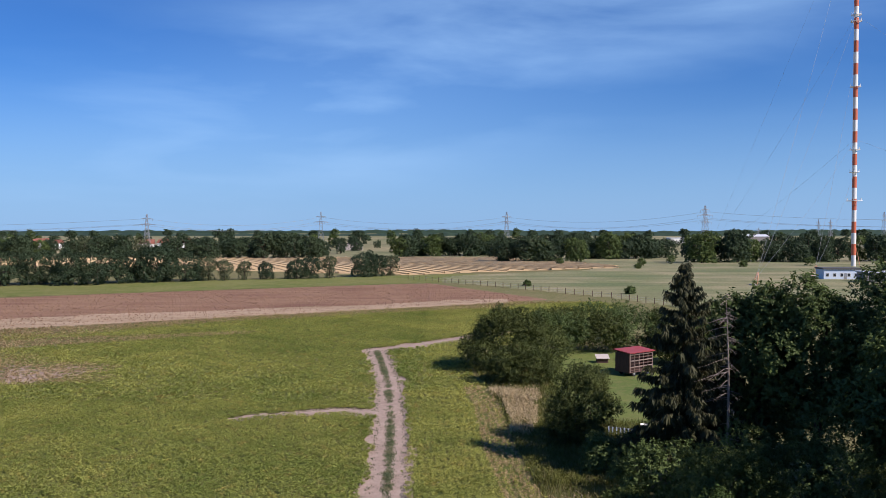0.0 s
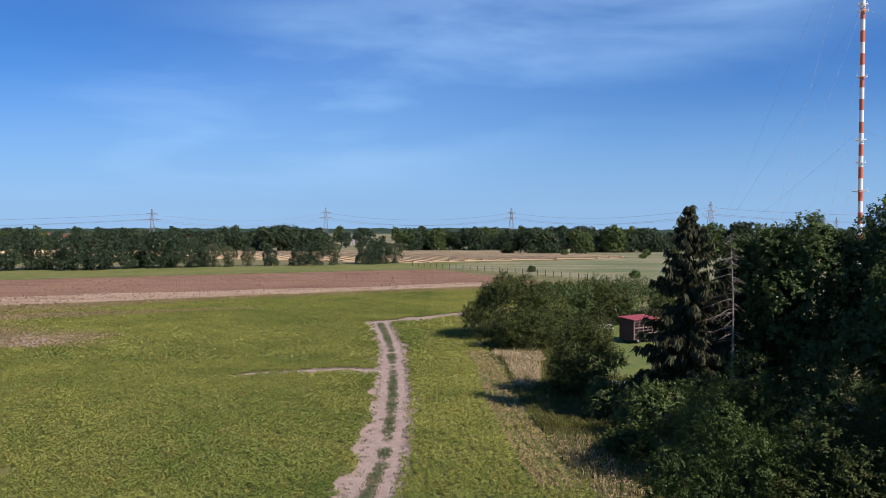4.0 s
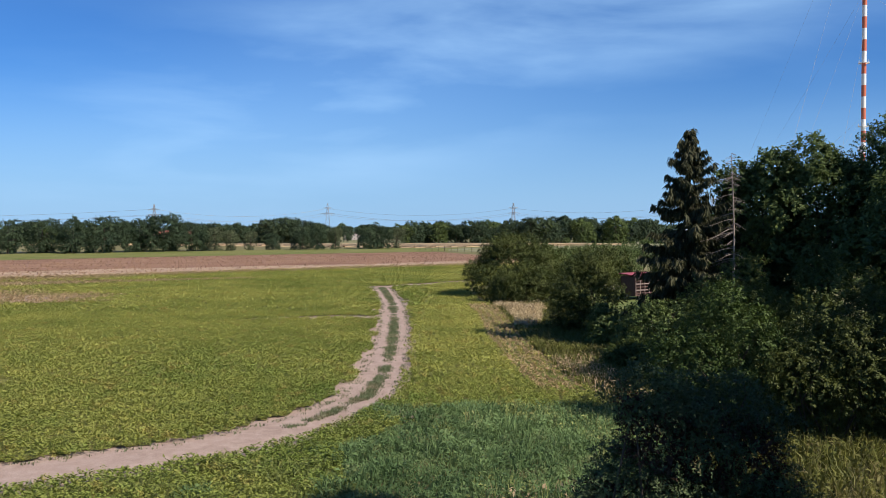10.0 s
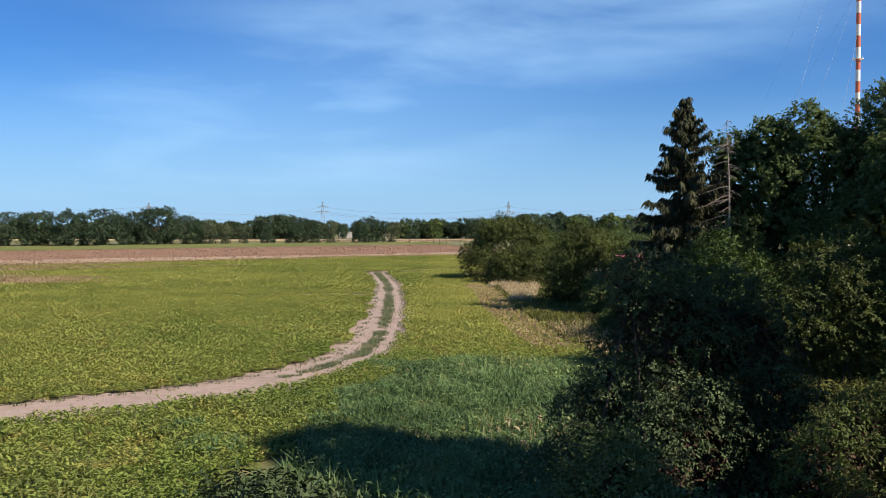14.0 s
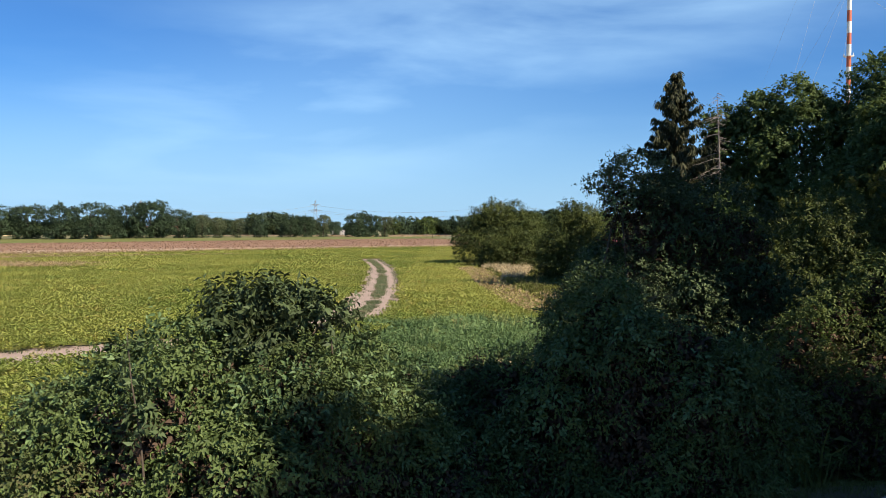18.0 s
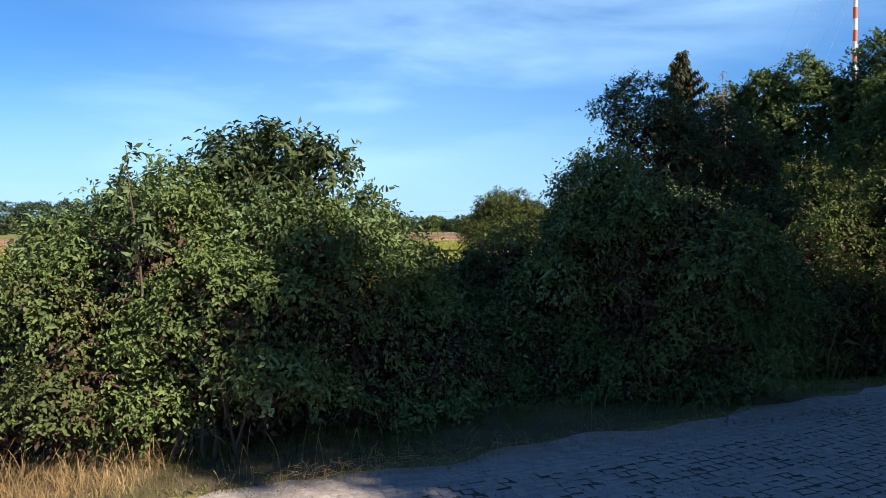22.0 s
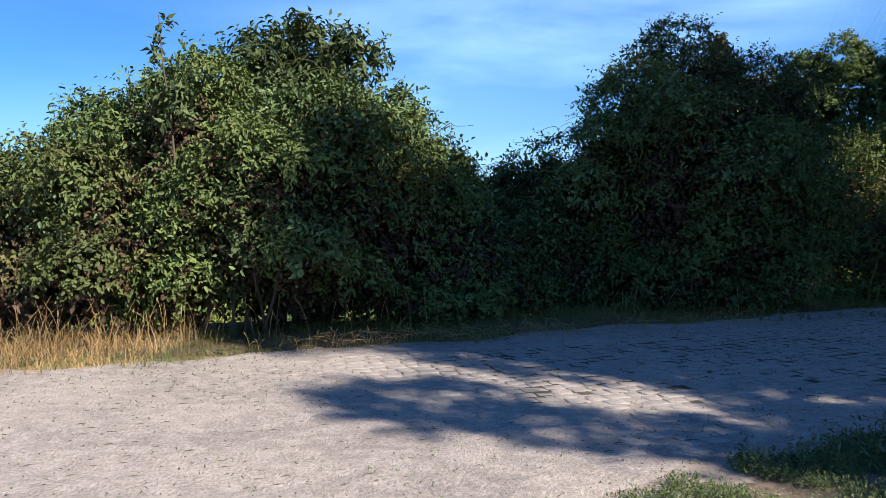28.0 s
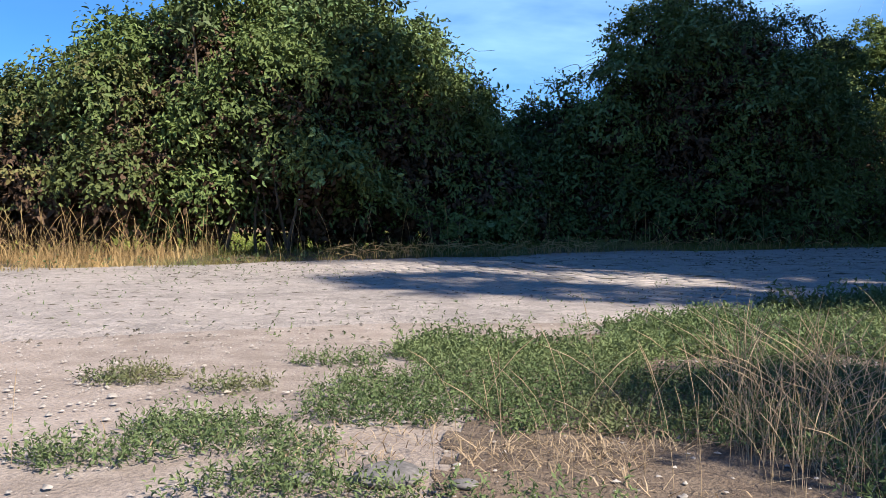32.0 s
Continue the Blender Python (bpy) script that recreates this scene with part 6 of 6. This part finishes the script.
# ---- pebbles and grit ----
def stones(name, n, xy, s0, s1, material, label, r):
    base = np.array([(1, 0, 0), (0.3, 0.95, 0), (-0.8, 0.6, 0), (-0.8, -0.6, 0), (0.3, -0.95, 0), (0.1, 0, 0.55), (0.45, 0.3, 0.42), (-0.35, -0.3, 0.45)])
    fc = np.array([(0, 1, 6), (1, 2, 5), (2, 3, 7), (3, 4, 7), (4, 0, 6), (6, 1, 5), (5, 2, 7), (7, 4, 6), (5, 7, 6)])
    x, y = xy(n, r)
    s, a = r.uniform(s0, s1, len(x)) * r.uniform(0.4, 1, len(x)), r.uniform(0, 6.28, len(x))
    p = base[None] * (1 + 0.2 * r.normal(size=(len(x), 8, 1))) * s[:, None, None]
    c, si = np.cos(a)[:, None], np.sin(a)[:, None]
    P = np.stack([p[..., 0] * c - p[..., 1] * si + x[:, None], p[..., 0] * si + p[..., 1] * c + y[:, None], p[..., 2] + (land(x, y) + 0.008)[:, None]], -1)
    ob = part_np(name, P.reshape(-1, 3), (fc[None] + 8 * np.arange(len(x))[:, None, None]).reshape(-1, 3), material)
    return tagged(ob, label, "stones", kind="stuff")


stones("pebbles", 2600, lambda n, r: (r.uniform(-1.6, 2.6, n), 0.85 + 4.2 * r.random(n) ** 1.6), 0.003, 0.009, PEBBLE, "small pale pebbles strewn over the dirt", R(311))
stones("grit", 5200, lambda n, r: (r.uniform(-5, 5, n), r.uniform(2.2, 8, n)), 0.003, 0.008, PEBBLE, "pale grit on the road", R(312))
stones("road_crumbs", 5200, lambda n, r: (r.uniform(-5, 5, n), r.uniform(2.4, 7.5, n)), 0.004, 0.013, CRUMB, "dark crumbs of earth strewn over the road", R(314))
stones("grit", 9000, lambda n, r: (r.uniform(-3.5, 3.5, n), r.uniform(1.6, 5.2, n)), 0.002, 0.005, PEBBLE, "fine pale grit on the road", R(315))
stones("pebbles", 90, lambda n, r: (-0.62 + 0.16 * r.normal(size=n), 1.55 + 0.28 * r.normal(size=n)), 0.005, 0.012, PEBBLE, "loose pale pebbles at the verge", R(313))
for x, y, s, a in [(0.185, 1.07, 0.052, 0.2), (0.05, 1.05, 0.024, 1.2), (0.3, 1.04, 0.02, 2.0)]:
    bm = bmesh.new()
    bmesh.ops.create_icosphere(bm, subdivisions=3, radius=s)
    for vt in bm.verts:
        vt.co *= 1 + 0.25 * noise.noise(vt.co * 18 + Vector((x * 9, y, 0)))
        vt.co.z *= 0.3
    ob = part("field_stone", bm, STONE)
    ob.location, ob.rotation_euler = on_land(x, y, 0.012), (0, 0, a)
    tagged(ob, "flat grey stone lying in the verge", "stone", "stones in the verge")

# ---- the near verge ----
NEAR_EDGE = ((-1.2, 0.0, 0.12, 0.6, 1.1, 1.75, 2.45, 4, 8), (-3, 2.3, 2.56, 2.89, 3.28, 3.86, 4.4, 5.6, 8.2))


def grassy(x, y):
    """The green verge on the camera's side of the road."""
    e = np.interp(x, *NEAR_EDGE) + 0.13 * wobble(x, y, 0.16) + 0.06 * wobble(x, y, 0.05, 3)
    bare = np.hypot((x - 0.5) / 0.4, (y - 1.12) / 0.17) < 1 + 0.3 * wobble(x, y, 0.1)
    gaps = wobble(x, y, 0.13, 6) < np.where(x < 0.35, -0.2, -0.4)
    clump = np.zeros(np.shape(x), bool)
    for px, py, pr, pq in ((-0.55, 1.84, 0.12, 0.09), (-0.28, 1.74, 0.1, 0.07), (-0.1, 2.12, 0.13, 0.05), (-0.14, 1.3, 0.2, 0.12), (0.08, 1.5, 0.16, 0.14), (-0.32, 1.16, 0.15, 0.08)):
        clump |= np.hypot((x - px) / pr, (y - py) / pq) < 1 + 0.45 * wobble(x, y, 0.06, 2)
    return ((y < e) & (x > np.where(y < 1.7, -0.07, 0.02) + 0.1 * wobble(x, y, 0.12, 1)) & ~gaps & ~bare) | clump


def carpet(name, n, x0, x1, y0, y1, leaf, tall, per, material, label, r, keep=grassy):
    x, y = r.uniform(x0, x1, n), r.uniform(y0, y1, n)
    k = keep(x, y) & (np.abs(x) < 0.62 * y + 0.3)
    x, y = x[k], y[k]
    i = np.repeat(np.arange(len(x)), per)
    m = len(i)
    a = r.uniform(0, 6.28, len(x))
    s = np.tile(np.linspace(0.15, 1, per), len(x))
    ln = tall * r.uniform(0.6, 1.5, len(x))
    el = r.uniform(0.3, 1.4, len(x))
    d = np.stack([np.cos(a) * np.cos(el), np.sin(a) * np.cos(el), np.sin(el)], 1)
    P = np.stack([x, y, land(x, y) + 0.004], 1)[i] + d[i] * (ln[i] * s)[:, None]
    D = unit(d[i] * 0.7 + r.normal(size=(m, 3)))
    N = np.tile([0, 0, 1.0], (m, 1)) + 0.5 * r.normal(size=(m, 3))
    l_ = leaf * r.uniform(0.6, 1.3, m)
    V, F, T = leaves(P, D, N, l_, l_ * 0.36, np.clip(0.5 * r.random(len(x))[i] + 0.5 * r.random(m), 0, 1), 0.2)
    return tagged(part_np(name, V, F, material, None, "", T), label, "weeds", kind="stuff")


carpet("knotgrass", 17000, -0.8, 1.6, 0.95, 2.4, 0.0105, 0.042, 9, KNOTGRASS, "creeping green knotgrass on trodden soil", R(321))
carpet("knotgrass", 22000, -0.3, 3.2, 2.2, 4.6, 0.017, 0.055, 8, KNOTGRASS, "creeping green knotgrass beside the road", R(322))
carpet("knotgrass", 9000, 1.5, 8, 3.6, 9, 0.035, 0.1, 8, KNOTGRASS, "low green weeds beside the road", R(323))
carpet("sprouts", 500, -1.2, 1.2, 1.0, 3.2, 0.014, 0.035, 8, KNOTGRASS, "scattered small weed sprouts on the dirt", R(324), keep=lambda x, y: wobble(x, y, 0.3, 5) > 0.2)

carpet("road_weeds", 1500, -4.5, 4.5, 2.6, 7.0, 0.014, 0.02, 6, KNOTGRASS, "tiny weeds in the joints of the road", R(326), keep=lambda x, y: (wobble(x, y, 0.5, 4) > -0.3) & (y < 5.6 + 0.395 * (x + 3.4)))
HUMUS = ground_like("dark_verge_soil", (0.15, 0.11, 0.085), (0.11, 0.085, 0.065), (0.2, 0.155, 0.12), 3.0, 14.0, 120.0, bump=0.9, dist=0.01)
sheet("verge_soil", 0.1, 3.4, 0.8, 4.6, 0.03, lambda x, y: (y < np.interp(x, *NEAR_EDGE) - 0.16 + 0.13 * wobble(x, y, 0.16) + 0.05 * wobble(x, y, 0.05, 1)) & (x > 0.24 + 0.1 * wobble(x, y, 0.1) + 0.04 * wobble(x, y, 0.03, 2)) & (np.hypot((x - 1.4) / 1.7, (y - 2.4) / 1.75) < 1 + 0.12 * wobble(x, y, 0.3)), 0.006, HUMUS, "dark crumbly soil under the grass of the verge", "soil", rough=0.003)

# dry grass stems that lean about
r = R(331)


def stems_np(P, h, r, lean=0.5, rad=0.0009):
    tb = Tubes()
    for p, hh in zip(P, h):
        a, k = r.uniform(0, 6.28), lean * r.uniform(0.1, 1.3)
        s = np.linspace(0, 1, 7)
        q = p + np.stack([np.cos(a) * hh * k * s ** 2, np.sin(a) * hh * k * s ** 2, hh * (s - 0.3 * k * s ** 3)], 1)
        tb.add(q, rad * np.array([1.2, 1.1, 1, 0.9, 1.0, 1.9, 0.6]), 4)
    return tb


x = np.concatenate([0.74 + np.abs(r.normal(0.0, 0.24, 280)), r.uniform(1.2, 2.6, 170), r.uniform(0.2, 0.8, 26), r.uniform(0.3, 1.2, 10), [-0.44]])
y = np.concatenate([r.uniform(1.0, 1.5, 280), r.uniform(1.0, 2.3, 170), r.uniform(1.02, 1.35, 26), r.uniform(1.5, 2.4, 10), [1.12]])
tb = stems_np(np.stack([x, y, land(x, y)], 1), r.uniform(0.1, 0.3, len(x)), r, 0.6, 0.00042)
tagged(tb.part("dry_stems", STALK, None), "tall bleached dry grass stems leaning about", "grass", kind="stuff")
n = 1500
P = np.stack([r.normal(0.55, 0.3, n), r.normal(1.22, 0.13, n)], 1)
P = P[(wobble(P[:, 0], P[:, 1], 0.07, 2) > -0.25)]
n = len(P)
P = np.column_stack([P, land(P[:, 0], P[:, 1])])
V, F, T = blades(P, r.uniform(0.012, 0.05, n), r.uniform(0.0015, 0.003, n), r.random(n), r, 2.2)
tagged(part_np("dry_tufts", V, F, STALK, None, "", T), "short dry grass tufts on bare soil", "grass", kind="stuff")

# ---- the far verge under the hedge ----
r = R(341)
n = 12000
u, v = r.uniform(-6, 12, n), -1.35 + 1.95 * r.random(n)
x, y = road_xy(u, v)
keep = v < 0.12 * wobble(x, y, 0.4) - 0.02 + (0.4 + 0.12 * wobble(x, y, 0.2, 3)) * smooth(-1.5, -2.3, x)
x, y, v = x[keep], y[keep], v[keep]
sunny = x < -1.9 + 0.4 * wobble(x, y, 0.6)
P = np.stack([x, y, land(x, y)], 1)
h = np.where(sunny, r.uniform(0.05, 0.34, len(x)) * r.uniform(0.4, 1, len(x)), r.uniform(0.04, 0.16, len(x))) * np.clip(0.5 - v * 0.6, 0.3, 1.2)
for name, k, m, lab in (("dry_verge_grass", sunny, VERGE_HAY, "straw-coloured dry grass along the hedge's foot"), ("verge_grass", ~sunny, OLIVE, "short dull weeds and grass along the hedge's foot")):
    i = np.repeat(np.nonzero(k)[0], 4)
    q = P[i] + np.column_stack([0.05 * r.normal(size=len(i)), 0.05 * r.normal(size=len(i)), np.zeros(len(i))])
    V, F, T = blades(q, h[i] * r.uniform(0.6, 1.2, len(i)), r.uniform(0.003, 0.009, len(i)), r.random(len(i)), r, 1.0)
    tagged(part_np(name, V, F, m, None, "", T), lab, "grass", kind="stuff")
# dead stalks and twigs in the hedge's foot
x = np.concatenate([r.uniform(-5.2, -2.0, 260), r.uniform(-2, 5.5, 60)])
y = 7.05 + 0.37 * (x + 0.6) + r.normal(size=len(x)) * 0.22
tb = stems_np(np.stack([x, y, land(x, y)], 1), r.uniform(0.15, 0.55, len(x)), r, 0.4, 0.0013)
tagged(tb.part("dead_stalks", VERGE_HAY, None), "dead leaning stalks in front of the hedge", "stalks", kind="stuff")
# mats of dead creeper on the shaded bank
x = np.concatenate([r.normal(-0.4, 0.5, 160), r.normal(0.9, 0.35, 130), r.normal(2.4, 0.8, 90)])
y = 6.85 + 0.38 * (x + 0.6) + r.normal(size=len(x)) * 0.16
tb = stems_np(np.stack([x, y, land(x, y) + 0.03], 1), r.uniform(0.06, 0.2, len(x)), r, 1.3, 0.0016)
tagged(tb.part("dead_creeper", VERGE_HAY, None), "mats of dead grey creeper on the bank", "creeper", kind="stuff")
# litter on the bank
ux, vx = np.meshgrid(np.arange(-7, 14, 0.25), np.arange(-2.6, 0.01, 0.2), indexing="ij")
LX, LY = road_xy(ux, vx + 0.08 * np.sin(ux * 3.1) * (vx > -0.1))
LZ = land(LX, LY) + 0.02 + 0.03 * wobble(LX, LY, 0.3) - 0.03 * (vx > -0.1)
nb = ux.shape[1]
i_, j_ = np.meshgrid(np.arange(ux.shape[0] - 1), np.arange(nb - 1), indexing="ij")
LITTER = ground_like("leaf_litter", (0.1, 0.075, 0.05), (0.15, 0.11, 0.075), (0.08, 0.075, 0.035), 1.2, 7.0, 50.0, bump=0.8, dist=0.03)
tagged(part_np("hedge_bank", np.stack([LX, LY, LZ], -1).reshape(-1, 3), np.stack([i_ * nb + j_, i_ * nb + j_ + 1, (i_ + 1) * nb + j_ + 1, (i_ + 1) * nb + j_], -1).reshape(-1, 4), LITTER, None, "", None, True), "brown litter on the bank under the hedge", "bank", kind="structure")

# tendrils that stick out of the hedge
tb = Tubes()
for k in range(84):
    if k % 2:
        b = np.array([r.uniform(-3.6, 0.1), r.uniform(7.9, 8.5), 0])
        b[2] = np.interp(b[0], (-4.1, -3.1, -2.4, -1.5, -0.7, -0.3, 0.3), (3.0, 3.55, 3.95, 4.1, 3.8, 3.6, 3.0)) - 0.1
    else:
        b = np.array([r.uniform(0.6, 3.6), r.uniform(10.1, 10.8), 0])
        b[2] = np.interp(b[0], (0.4, 1.0, 1.8, 2.3, 2.7, 3.4, 3.9), (3.0, 3.45, 3.85, 4.5, 4.3, 4.2, 3.7)) - 0.1
    a, L = r.uniform(0, 6.28), r.uniform(0.2, 0.55)
    s = np.linspace(0, 1, 9)
    curl = 0.1 * np.sin(s * r.uniform(3, 9))
    tb.add(b + np.stack([np.cos(a) * L * s + curl * 0.6, np.sin(a) * 0.4 * L * s, L * (1.1 * s - 0.8 * s ** 2) + curl * 0.4], 1), np.linspace(0.005, 0.0022, 9), 3)
tagged(tb.part("creeper_tendrils", BRAMBLE, None, tone=0.4), "thin creeper tendrils curling out of the hedge", "tendrils", kind="stuff")

# green weeds along the far edge of the road
carpet("edge_weeds", 5000, -6, 6, 5, 9.6, 0.03, 0.08, 8, KNOTGRASS, "low green weeds at the road's far edge", R(325), keep=lambda x, y: (np.abs(y - (5.75 + 0.395 * (x + 3.4)) - 0.12) < 0.16 + 0.1 * wobble(x, y, 0.4)) & (wobble(x, y, 0.3, 9) > -0.1))
